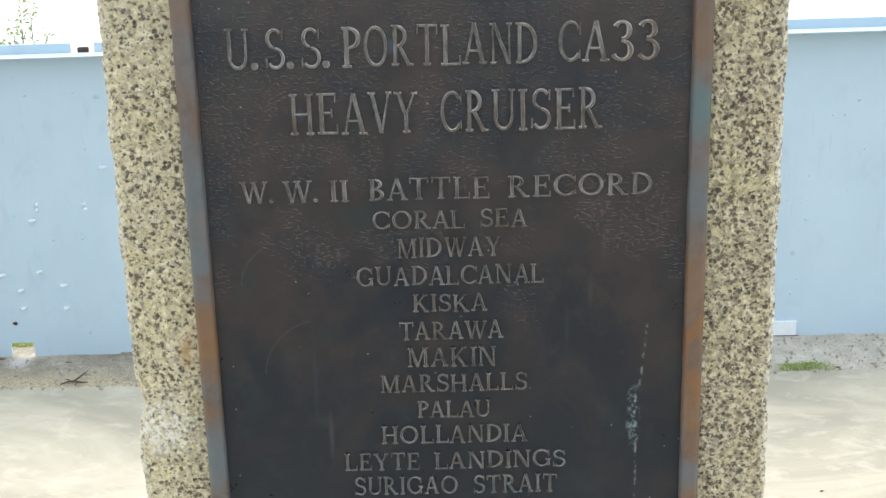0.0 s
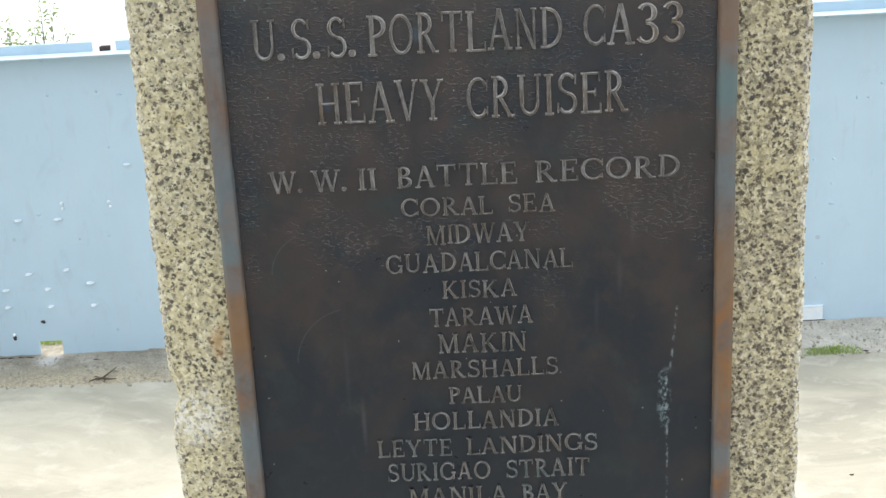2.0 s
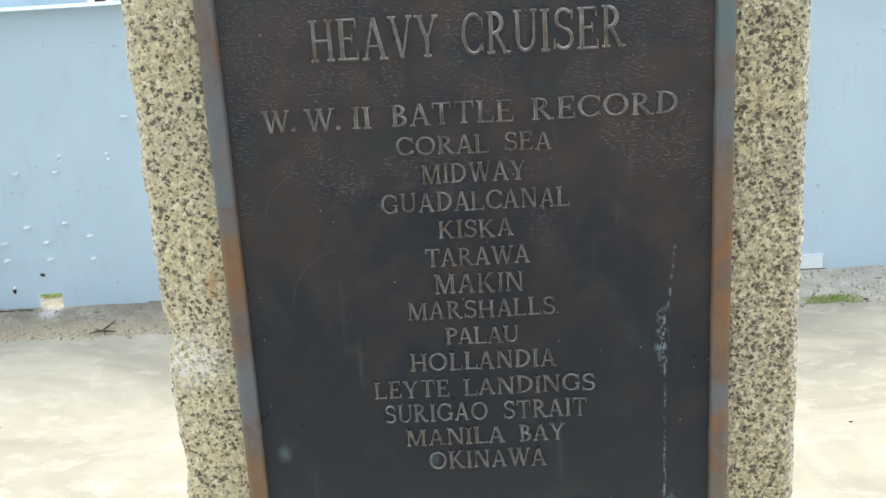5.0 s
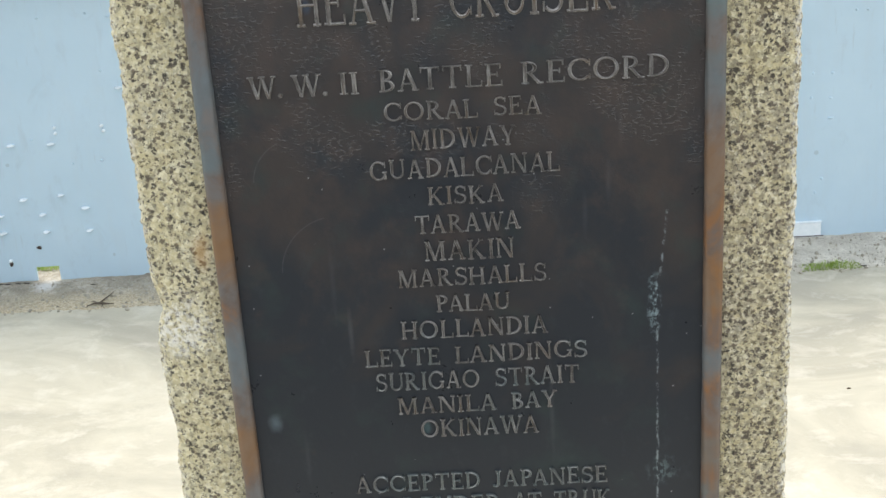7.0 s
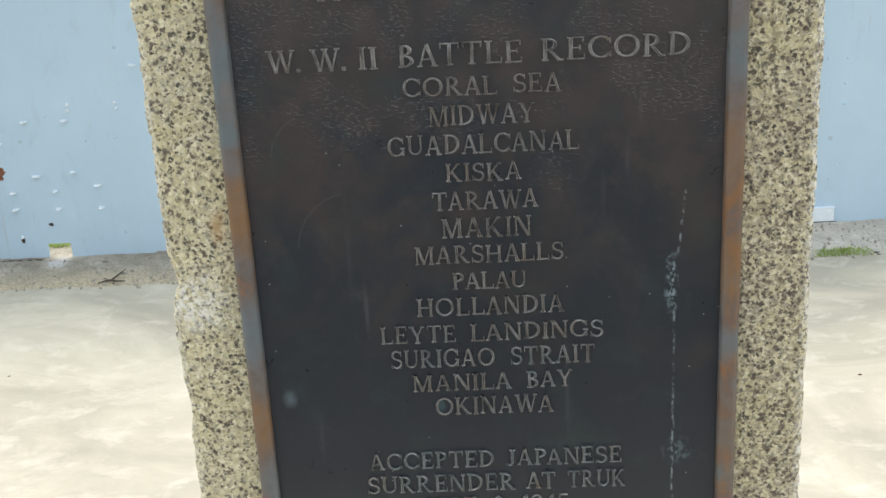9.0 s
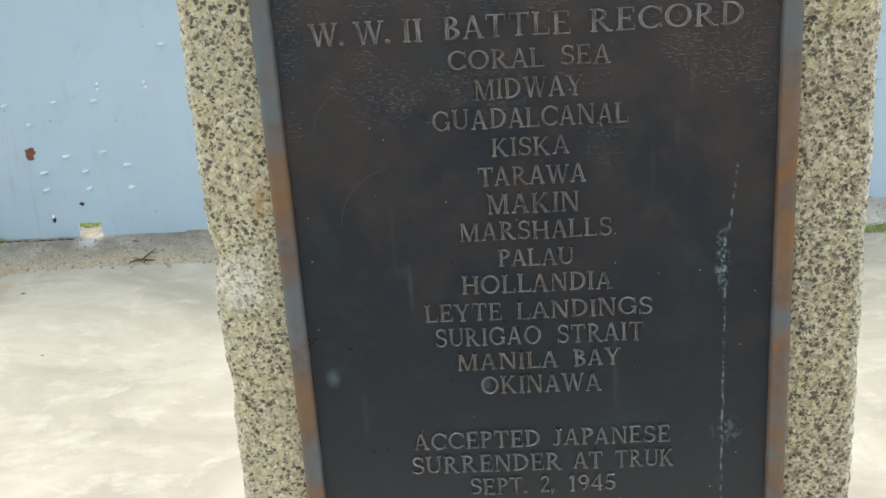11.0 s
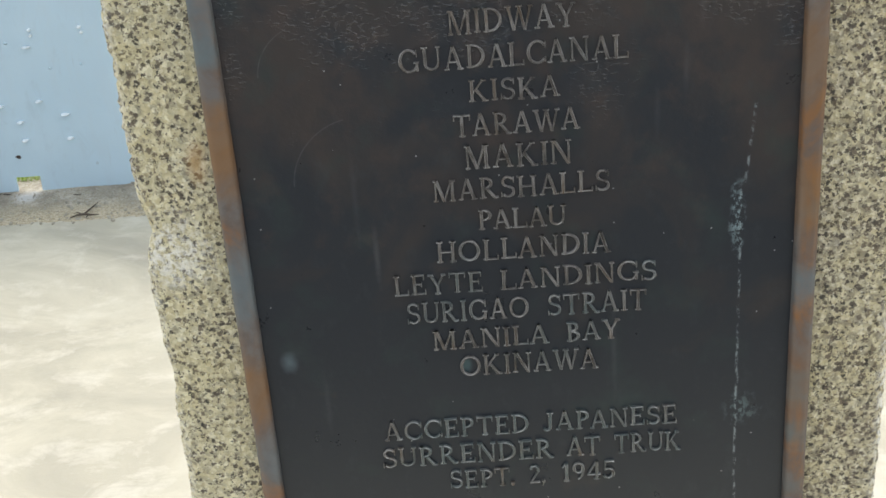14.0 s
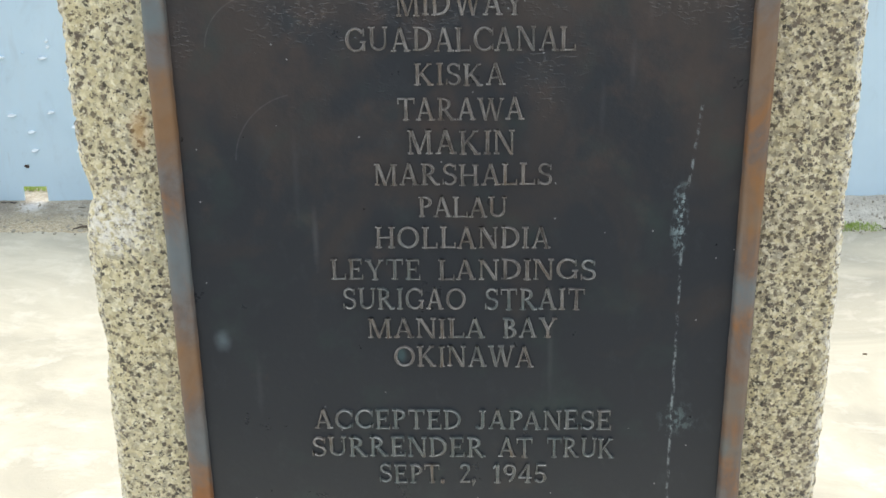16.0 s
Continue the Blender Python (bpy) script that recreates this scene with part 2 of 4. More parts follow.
def bronze_border_material():
    m = Mat("bronze_border", 0.5, 0.3)
    along = m.mapped((22, 22, 12))
    a = m.noise(1.0, 6, 0.62, along, 0.7)
    c = m.ramp(a, [(0.30, (0.15, 0.155, 0.155)), (0.44, (0.18, 0.165, 0.155)), (0.53, (0.175, 0.13, 0.105)), (0.62, (0.27, 0.135, 0.06)), (0.76, (0.19, 0.11, 0.075))])
    b = m.noise(60, 5, 0.65)
    c = m.mix(m.ramp(b, [(0.52, 0.0), (0.72, 0.6)]), c, (0.115, 0.095, 0.085))
    teal = m.ramp(m.noise(1.0, 3, 0.6, m.mapped((9, 9, 17), (4, 2, 9))), [(0.53, 0.0), (0.66, 0.75)])
    c = m.mix(teal, c, (0.14, 0.20, 0.21))
    # verdigris and rusty stretches along the frame, each with a ragged edge
    ragged = m.noise(70, 5, 0.65)
    blue, rusty = (0.15, 0.195, 0.215), (0.27, 0.145, 0.06)
    for x0, z0, tall, tint, share in ((-0.185, 1.405, 0.040, (0.23, 0.14, 0.09), 0.6), (-0.185, 1.250, 0.060, blue, 0.65), (-0.185, 1.148, 0.040, rusty, 0.7), (-0.185, 1.050, 0.036, blue, 0.7), (-0.185, 0.968, 0.034, rusty, 0.6),
                                      (-0.185, 0.905, 0.034, blue, 0.4), (-0.185, 0.855, 0.022, (0.30, 0.13, 0.05), 0.7), (0.185, 1.370, 0.032, (0.23, 0.14, 0.085), 0.6), (0.185, 1.318, 0.024, (0.13, 0.20, 0.205), 0.8), (0.185, 1.185, 0.045, rusty, 0.55),
                                      (0.185, 1.245, 0.026, blue, 0.45), (0.185, 1.085, 0.040, rusty, 0.55), (0.185, 1.023, 0.022, blue, 0.65), (0.185, 0.950, 0.045, (0.22, 0.125, 0.07), 0.5)):
        c = m.mix(m.math("MULTIPLY", m.blob((x0, 0, z0), (0.03, 0.08, tall), 0.7, ragged), share), c, tint)
    m.colour(c)
    m.rough(b, 0.35, 0.62)
    m.bump(m.noise(180, 4), 0.3, 0.0008)
    return m.material


def steel_paint_material():
    m = Mat("steel_paint", 0.42)
    a = m.noise(2.4, 5, 0.6)
    c = m.ramp(a, [(0.30, (0.415, 0.555, 0.66)), (0.55, (0.45, 0.59, 0.695)), (0.75, (0.485, 0.62, 0.72))])
    b = m.noise(1.0, 5, 0.65, m.mapped((26, 26, 5)))
    c = m.mix(m.ramp(b, [(0.50, 0.0), (0.78, 0.30)]), c, (0.45, 0.535, 0.60))
    # faint rusty runs near the lower corner and grime in small spots
    run = m.math("MULTIPLY", m.ramp(m.noise(1.0, 4, 0.6, m.mapped((60, 60, 4), (2, 0, 0))), [(0.56, 0.0), (0.74, 1.0)]), m.blob((-1.62, 2.9, 0.18), (0.22, 1.0, 0.36), 0.9))
    c = m.mix(m.math("MULTIPLY", run, 0.4), c, (0.36, 0.31, 0.22))
    spots = m.cells(14)
    s = m.math("MULTIPLY", m.math("LESS_THAN", spots.outputs["Distance"], 0.10), m.math("GREATER_THAN", m.axis("X", spots.outputs["Color"]), 0.78))
    c = m.mix(m.math("MULTIPLY", s, 0.35), c, (0.25, 0.29, 0.32))
    # smudges and thin grey drips in the paint
    smear = m.ramp(m.noise(1.0, 4, 0.7, m.mapped((13, 13, 7), (3, 0, 5)), 0.6), [(0.57, 0.0), (0.70, 0.32)])
    c = m.mix(smear, c, (0.36, 0.45, 0.53))
    drip = m.ramp(m.noise(1.0, 3, 0.6, m.mapped((75, 75, 9), (1, 0, 2))), [(0.66, 0.0), (0.76, 0.35)])
    c = m.mix(drip, c, (0.36, 0.42, 0.47))
    m.colour(c)
    m.rough(b, 0.34, 0.55)
    m.bump(m.noise(3.0, 2), 0.5, 0.02)
    m.bump(m.noise(45, 4), 0.10, 0.002)
    return m.material


def concrete_material():
    m = Mat("concrete", 0.7)
    flow = m.mapped((1.0, 1.7, 1.0))
    a = m.noise(1.7, 6, 0.62, flow, 0.9)
    c = m.ramp(a, [(0.34, (0.365, 0.341, 0.276)), (0.46, (0.43, 0.402, 0.32)), (0.55, (0.49, 0.459, 0.367)), (0.68, (0.56, 0.53, 0.44))])
    b = m.noise(7.5, 6, 0.68, m.mapped((1.0, 1.35, 1.0)), 0.4)
    c = m.mix(m.ramp(b, [(0.51, 0.0), (0.66, 0.55)]), c, (0.63, 0.60, 0.515))
    c = m.mix(m.ramp(m.noise(5.0, 4, 0.6, m.mapped(offset=(7, 3, 0))), [(0.54, 0.0), (0.74, 0.3)]), c, (0.37, 0.36, 0.285))
    grit = m.noise(170, 4, 0.7)
    c = m.mix(m.ramp(grit, [(0.60, 0.0), (0.75, 0.35)]), c, (0.25, 0.23, 0.19))
    rust = m.blob((-1.74, 2.50, 0), (0.30, 0.16, 0.3), 0.9, m.noise(9, 5))
    c = m.mix(m.math("MULTIPLY", rust, 0.75), c, (0.36, 0.215, 0.075))
    # grassy slope beyond the steel wall, and unseen asphalt-dark ground added to darken the plaque's reflections
    edge = m.math("MULTIPLY", m.noise(4, 3), 0.12)
    beyond = m.math("GREATER_THAN", m.math("ADD", m.axis("Y"), edge), 3.55)
    behind = m.math("LESS_THAN", m.math("ADD", m.axis("Y"), edge), -1.25)
    c = m.mix(behind, c, m.ramp(m.noise(60, 5), [(0.3, (0.05, 0.05, 0.05)), (0.7, (0.085, 0.083, 0.08))]))
    c = m.mix(beyond, c, m.ramp(m.noise(6, 5), [(0.3, (0.05, 0.085, 0.02)), (0.7, (0.09, 0.13, 0.035))]))
    m.colour(c)
    m.rough(b, 0.45, 0.8)
    m.bump(grit, 0.35, 0.002)
    m.bump(b, 0.25, 0.01)
    return m.material


def gutter_material():
    m = Mat("gutter", 0.9)
    a = m.noise(16, 6, 0.7)
    c = m.ramp(a, [(0.30, (0.30, 0.265, 0.205)), (0.50, (0.45, 0.405, 0.32)), (0.68, (0.60, 0.555, 0.455))])
    grit = m.cells(150)
    c = m.mix(m.math("MULTIPLY", m.math("GREATER_THAN", m.axis("X", grit.outputs["Color"]), 0.72), 0.5), c, (0.54, 0.52, 0.47))
    c = m.mix(m.math("MULTIPLY", m.math("LESS_THAN", m.axis("X", grit.outputs["Color"]), 0.15), 0.3), c, (0.16, 0.145, 0.125))
    brown = m.ramp(m.noise(6, 6, 0.7), [(0.42, 0.0), (0.60, 0.75)])
    c = m.mix(brown, c, m.ramp(a, [(0.3, (0.21, 0.185, 0.145)), (0.7, (0.36, 0.32, 0.25))]))
    wob = m.noise(9, 5)
    rust = m.blob((-1.66, 2.60, 0), (0.42, 0.10, 0.3), 0.9, wob)
    c = m.mix(m.math("MULTIPLY", rust, 0.9), c, (0.46, 0.28, 0.10))
    dry = m.blob((1.45, 2.78, 0), (1.05, 0.36, 0.3), 0.7, wob)
    c = m.mix(m.math("MULTIPLY", dry, 0.8), c, m.ramp(a, [(0.3, (0.52, 0.49, 0.43)), (0.7, (0.80, 0.77, 0.69))]))
    speck = m.noise(150, 4, 0.8)
    c = m.mix(m.ramp(speck, [(0.36, 0.55), (0.46, 0.0)]), c, (0.17, 0.15, 0.12))
    c = m.mix(m.ramp(speck, [(0.56, 0.0), (0.68, 0.5)]), c, (0.62, 0.58, 0.50))
    # pale patch before the drain slot: light falling through it, painted in
    light_spill = m.blob((-1.372, 2.842, 0), (0.052, 0.060, 0.3), 0.6, m.noise(40, 4))
    c = m.mix(m.math("MULTIPLY", light_spill, 0.75), c, (0.74, 0.74, 0.73))
    tan = m.blob((-1.2, 2.66, 0), (1.2, 0.14, 0.3), 0.8, wob)
    c = m.mix(m.math("MULTIPLY", tan, 0.85), c, m.ramp(speck, [(0.38, (0.36, 0.29, 0.18)), (0.60, (0.68, 0.60, 0.44))]))
    orange = m.blob((-1.72, 2.53, 0), (0.34, 0.075, 0.3), 0.7, wob)
    c = m.mix(m.math("MULTIPLY", orange, 0.9), c, m.ramp(speck, [(0.38, (0.42, 0.24, 0.08)), (0.62, (0.74, 0.55, 0.28))]))
    m.colour(c)
    m.bump(m.noise(90, 6, 0.8), 0.9, 0.007)
    return m.material


def plain_material(name, dark, light, scale=40, roughness=0.7, metallic=0.0, bump=0.0015):
    m = Mat(name, roughness, metallic)
    n = m.noise(scale, 5, 0.65)
    m.colour(m.ramp(n, [(0.32, dark), (0.68, light)]))
    m.rough(n, roughness - 0.1, min(1.0, roughness + 0.12))
    m.bump(m.noise(scale * 4, 4), 0.4, bump)
    return m.material


def leaf_material(name, dark, light):
    m = Mat(name, 0.55)
    rand = m.node("ShaderNodeNewGeometry").outputs["Random Per Island"]
    m.colour(m.ramp(rand, [(0.0, dark), (1.0, light)]))
    m.shader.inputs["Transmission Weight"].default_value = 0.0
    glow = m.node("ShaderNodeBsdfTranslucent")
    m.link(m.ramp(rand, [(0.0, light), (1.0, tuple(min(1, v * 1.5) for v in light))]), glow.inputs["Color"])
    both = m.node("ShaderNodeMixShader")
    both.inputs[0].default_value = 0.4
    out = next(n for n in m.tree.nodes if n.type == "OUTPUT_MATERIAL")
    m.link(m.shader.outputs[0], both.inputs[1])
    m.link(glow.outputs[0], both.inputs[2])
    m.link(both.outputs[0], out.inputs["Surface"])
    return m.material


GRANITE, FIELD, BORDER = granite_material(), bronze_field_material(), bronze_border_material()
LETTER, LETTER_RIM = bronze_letter_material("bronze_letter", 0.0), bronze_letter_material("bronze_letter_rim", 0.85)
PAINT, CONCRETE, GUTTER = steel_paint_material(), concrete_material(), gutter_material()
WHITE_PAINT = plain_material("white_paint", (0.72, 0.73, 0.74), (0.82, 0.82, 0.82), 30, 0.45)
# nub tops' sky glare painted as whiter steel paint; also the cover plate's grey
NUB = plain_material("glare_pale_paint", (0.70, 0.77, 0.81), (0.80, 0.85, 0.88), 60, 0.4)
LIME = plain_material("lime", (0.10, 0.13, 0.13), (0.48, 0.52, 0.52), 330, 0.85)
RUST = plain_material("rust", (0.13, 0.05, 0.03), (0.26, 0.11, 0.06), 90, 0.9)
CHIP = plain_material("chip", (0.03, 0.025, 0.025), (0.08, 0.055, 0.045), 120, 0.85)
BARK = plain_material("bark", (0.05, 0.04, 0.03), (0.12, 0.095, 0.07), 120, 0.9)
STONE = plain_material("stone", (0.27, 0.25, 0.205), (0.47, 0.44, 0.37), 35, 0.85)
DEAD_LEAF = plain_material("dead_leaf", (0.10, 0.06, 0.03), (0.19, 0.12, 0.06), 90, 0.8)
LEAF = leaf_material("leaf", (0.13, 0.21, 0.07), (0.32, 0.42, 0.17))
BLADE = leaf_material("blade", (0.18, 0.27, 0.05), (0.36, 0.46, 0.13))
# near-white base stands in for haze and sky glare over the far water
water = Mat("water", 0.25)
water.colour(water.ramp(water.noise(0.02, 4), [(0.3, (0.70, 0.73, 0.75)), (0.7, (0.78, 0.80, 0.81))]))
water.bump(water.noise(0.8, 4), 0.2, 0.1)


# ---- mesh helpers ----
def part(name, bm, material, parent=None, label="", smooth=False):
    mesh = bpy.data.meshes.new(name)
    bm.normal_update()
    bm.to_mesh(mesh)
    bm.free()
    mesh.materials.append(material)
    if smooth:
        mesh.polygons.foreach_set("use_smooth", [True] * len(mesh.polygons))
    ob = new(name, mesh)
    ob.parent = parent
    return tagged(ob, label)


def sheet(name, verts, faces, material, parent=None, smooth=True):
    mesh = bpy.data.meshes.new(name)
    mesh.from_pydata(verts, [], faces)
    mesh.materials.append(material)
    if smooth:
        mesh.polygons.foreach_set("use_smooth", [True] * len(mesh.polygons))
    ob = new(name, mesh)
    ob.parent = parent
    return ob


def box(bm, lo, hi, bevel=0.0, segments=2):
    made = bmesh.ops.create_cube(bm, size=1.0)["verts"]
    for v in made:
        v.co = Vector([lo[k] + (v.co[k] + 0.5) * (hi[k] - lo[k]) for k in range(3)])
    if bevel:
        edges = list({e for v in made for e in v.link_edges})
        bmesh.ops.bevel(bm, geom=edges, offset=bevel, segments=segments, affect="EDGES", profile=0.5)


def tube(bm, points, radii, sides=6):
    """A round limb through points, one radius at each."""
    rings = []
    for k, p in enumerate(points):
        p = Vector(p)
        way = (Vector(points[min(k + 1, len(points) - 1)]) - Vector(points[max(k - 1, 0)])).normalized()
        q = way.to_track_quat("Z", "Y")
        rings.append([bm.verts.new(p + q @ Vector((radii[k] * math.cos(a), radii[k] * math.sin(a), 0))) for a in (2 * math.pi * s / sides for s in range(sides))])
    for a, b in zip(rings, rings[1:]):
        for s in range(sides):
            bm.faces.new((a[s], a[(s + 1) % sides], b[(s + 1) % sides], b[s]))
    bm.faces.new(rings[0][::-1])
    bm.faces.new(rings[-1])


def wob(x, y=0.0, z=0.0):
    return noise.noise(Vector((x, y, z)))


# ---- ground, slope and water ----
WALL_Y = 2.897


def ground_height(y):
    if y < 3.7:
        return 0.0
    return max(-22.0, -(y - 3.7) * 0.62)


ys = [-900, -60, -12, -4, 0, 2.6, 3.2, 3.7, 4.5, 8, 14, 24, 40, 60, 900, 3000]
xs = [-2000, -60, -12, -4, 0, 4, 12, 60, 2000]
verts = [(x, y, ground_height(y)) for y in ys for x in xs]
faces = [(j * len(xs) + i, j * len(xs) + i + 1, (j + 1) * len(xs) + i + 1, (j + 1) * len(xs) + i) for j in range(len(ys) - 1) for i in range(len(xs) - 1)]
ground = sheet("ground", verts, faces, CONCRETE, smooth=False)
tagged(ground, "pale mottled concrete paving with buff stains, falling away as a slope behind", "ground", kind="structure")

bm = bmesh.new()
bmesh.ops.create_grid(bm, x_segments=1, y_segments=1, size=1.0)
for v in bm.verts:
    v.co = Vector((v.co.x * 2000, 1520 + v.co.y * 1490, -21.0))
tagged(part("water", bm, water.material), "far water below beyond the wall, painted near-white for haze", "water", kind="structure")


# gritty gutter strip along the foot of the wall
def gutter_front(x):
    return 2.640 + 0.020 * wob(x * 5, 1) + 0.016 * wob(x * 19, 2) + 0.010 * wob(x * 61, 6) - (0.13 * min(1.0, max(0.0, (-1.50 - x) / 0.25)))


def gutter_height(x, s):
    rim = min(1.0, s * 3.2) * min(1.0, (1 - s) * 3 + 0.25)
    rough = 0.5 + 0.5 * wob(x * 11, s * 4, 3)
    heap = 0.015 * max(0.0, min(1.0, (x - 0.6) / 0.4)) * s
    return 0.001 + rim * (0.002 + 0.007 * rough + 0.003 * abs(wob(x * 70, s * 24, 5))) + heap


cols, rows_n = 470, 26
verts, faces = [], []
for i in range(cols + 1):
    x = -2.6 + 5.4 * i / cols
    y0 = gutter_front(x)
    for j in range(rows_n + 1):
        s = j / rows_n
        verts.append((x, y0 + s * (3.02 - y0), gutter_height(x, s) if 0 < j < rows_n else -0.004))
for i in range(cols):
    for j in range(rows_n):
        a = i * (rows_n + 1) + j
        faces.append((a, a + rows_n + 1, a + rows_n + 2, a + 1))
gutter = sheet("gutter_strip", verts, faces, GUTTER)
tagged(gutter, "rough gritty grey strip of grime and crumbled concrete along the wall foot", "ground strip", kind="structure")


# ---- granite stele ----
STELE_TOP, FACE_Y, BACK_Y = 1.60, 0.006, 0.205


def stele_ring(z):
    """One level of the stone: flat front, rock-pitched sides and back."""
    left = -0.2494 + 0.0012 * wob(z * 9, 1) + 0.0020 * wob(z * 34, 2) + 0.0013 * wob(z * 110, 3) + 0.0018 * wob(z * 290, 5)
    right = 0.2508 + 0.0010 * wob(z * 8, 11) + 0.0016 * wob(z * 30, 12) + 0.0012 * wob(z * 110, 13) + 0.0012 * wob(z * 290, 15)
    left += 0.006 * math.exp(-(((z - 1.092) / 0.016) ** 2)) + 0.003 * math.exp(-(((z - 0.97) / 0.02) ** 2))
    ring = []
    cut_l = 0.004 + 0.003 * abs(wob(z * 40, 21)) + 0.003 * abs(wob(z * 120, 25))
    cut_r = 0.004 + 0.003 * abs(wob(z * 40, 31)) + 0.003 * abs(wob(z * 120, 35))
    n = 84
    for i in range(n + 1):
        x = left + (right - left) * i / n
        edge = max(0.0, 1 - (x - left) / cut_l, 1 - (right - x) / cut_r)
        y = FACE_Y + 0.0008 * wob(x * 60, z * 60, 4) + 0.0005 * wob(x * 190, z * 190, 6) + edge * edge * 0.004
        ring.append((x, y if abs(x) > 0.197 or z < 0.80 else FACE_Y, z))
    for i in range(1, 25):
        s = i / 25
        swell = 0.010 * wob(s * 5, z * 14, 7) + 0.005 * wob(s * 14, z * 45, 8)
        ring.append((right - 0.006 * s + swell * min(1, s * 4) - 0.001, FACE_Y + 0.005 + s * (BACK_Y - FACE_Y), z))
    for i in range(0, 25):
        s = i / 24
        ring.append((right - 0.01 - (right - left - 0.02) * s, BACK_Y + 0.008 * wob(s * 9, z * 16, 9), z))
    for i in range(24, 0, -1):
        s = i / 25
        swell = 0.010 * wob(s * 5, z * 14, 17) + 0.005 * wob(s * 14, z * 45, 18)
        ring.append((left + 0.006 * s - swell * min(1, s * 4) + 0.001, FACE_Y + 0.005 + s * (BACK_Y - FACE_Y), z))
    return ring


levels = [STELE_TOP * k / 560 for k in range(561)]
verts, faces = [], []
for z in levels:
    verts.extend(stele_ring(z))
count = len(verts) // len(levels)
for k in range(len(levels) - 1):
    for i in range(count):
        a, b = k * count + i, k * count + (i + 1) % count
        faces.append((a, b, b + count, a + count))
faces.append(tuple(range((len(levels) - 1) * count, len(levels) * count)))
faces.append(tuple(range(count - 1, -1, -1)))
stele = sheet("granite_stele", verts, faces, GRANITE)
tagged(stele, "upright cream black-flecked granite slab with rough-hewn edges on paving", "monument")

# ---- bronze plaque ----
plaque = new("bronze_plaque")
plaque.location = (0, 0, 0)
tagged(plaque, "dark weathered bronze plaque with raised lettering, fixed on a granite slab", "plaque")
IN_X, IN_LO, IN_HI, RIM = 0.1795, 0.8265, 1.448, 0.0145
bm = bmesh.new()
box(bm, (-IN_X - 0.004, 0.0, IN_LO - 0.004), (IN_X + 0.004, 0.0058, IN_HI + 0.004))
part("field", bm, FIELD, plaque, "dark leathery bronze field with pale lime runs")


def rail(length, flip):
    """A border rail with a rounded front and mitred ends, along x from -length/2, inner side up."""
    bm = bmesh.new()
    prof = [(0.0, 0.0055), (0.0, -0.0035), (0.0008, -0.0062), (0.0026, -0.0078), (0.0060, -0.0083), (0.0105, -0.0082), (0.0132, -0.0072), (0.0145, -0.0046), (0.0145, 0.0056)]
    n = 90
    rings = []
    for i in range(n + 1):
        s = -1 + 2 * i / n
        ring = []
        for k, (w, y) in enumerate(prof):
            x = s * (length / 2 + w)
            nick = 0.0004 * wob(x * 70, flip, k * 0.7) + 0.0003 * wob(x * 200, flip + 3, k)
            ring.append(bm.verts.new((x, y + nick, -w + nick)))
        rings.append(ring)
    for a, b in zip(rings, rings[1:]):
        for k in range(len(prof) - 1):
            bm.faces.new((a[k], b[k], b[k + 1], a[k + 1]))
    return bm


for flip, (length, m) in enumerate(((2 * IN_X, pose(0, 0, IN_LO)), (IN_HI - IN_LO, pose(-IN_X, 0, (IN_LO + IN_HI) / 2, 0, 90, 0)),
                                    (IN_HI - IN_LO, pose(IN_X, 0, (IN_LO + IN_HI) / 2, 0, -90, 0)), (2 * IN_X, pose(0, 0, IN_HI, 0, 180, 0)))):
    bm = rail(length, flip)
    bmesh.ops.transform(bm, matrix=m, verts=bm.verts)
    bmesh.ops.recalc_face_normals(bm, faces=bm.faces)
    part("border_rail", bm, BORDER, plaque, "raised bronze rail with rusty brown and blue-grey patina", True)

# lime crust in the lower inside corner
bm = bmesh.new()
prev = None
for i in range(0, 101):
    x = -0.177 + 0.124 * i / 100
    w = 0.0004 + 0.0009 * max(0.0, 0.25 + wob(x * 60, 4)) * (1 if i < 97 else 0.3)
    reach = max(0.0004, 0.0021 + 0.0016 * wob(x * 170, 6) + 0.0012 * wob(x * 420, 7))
    ring = [bm.verts.new(p) for p in ((x, 0.0, IN_LO + w * 1.2), (x, -0.45 * reach, IN_LO + w), (x, -0.85 * reach, IN_LO + w * 0.5), (x, -reach, IN_LO - 0.0004))]
    if prev:
        for k in range(3):
            bm.faces.new((prev[k], prev[k + 1], ring[k + 1], ring[k]))
    prev = ring
part("lime_crust", bm, LIME, plaque, "thin whitish lime crust", True)

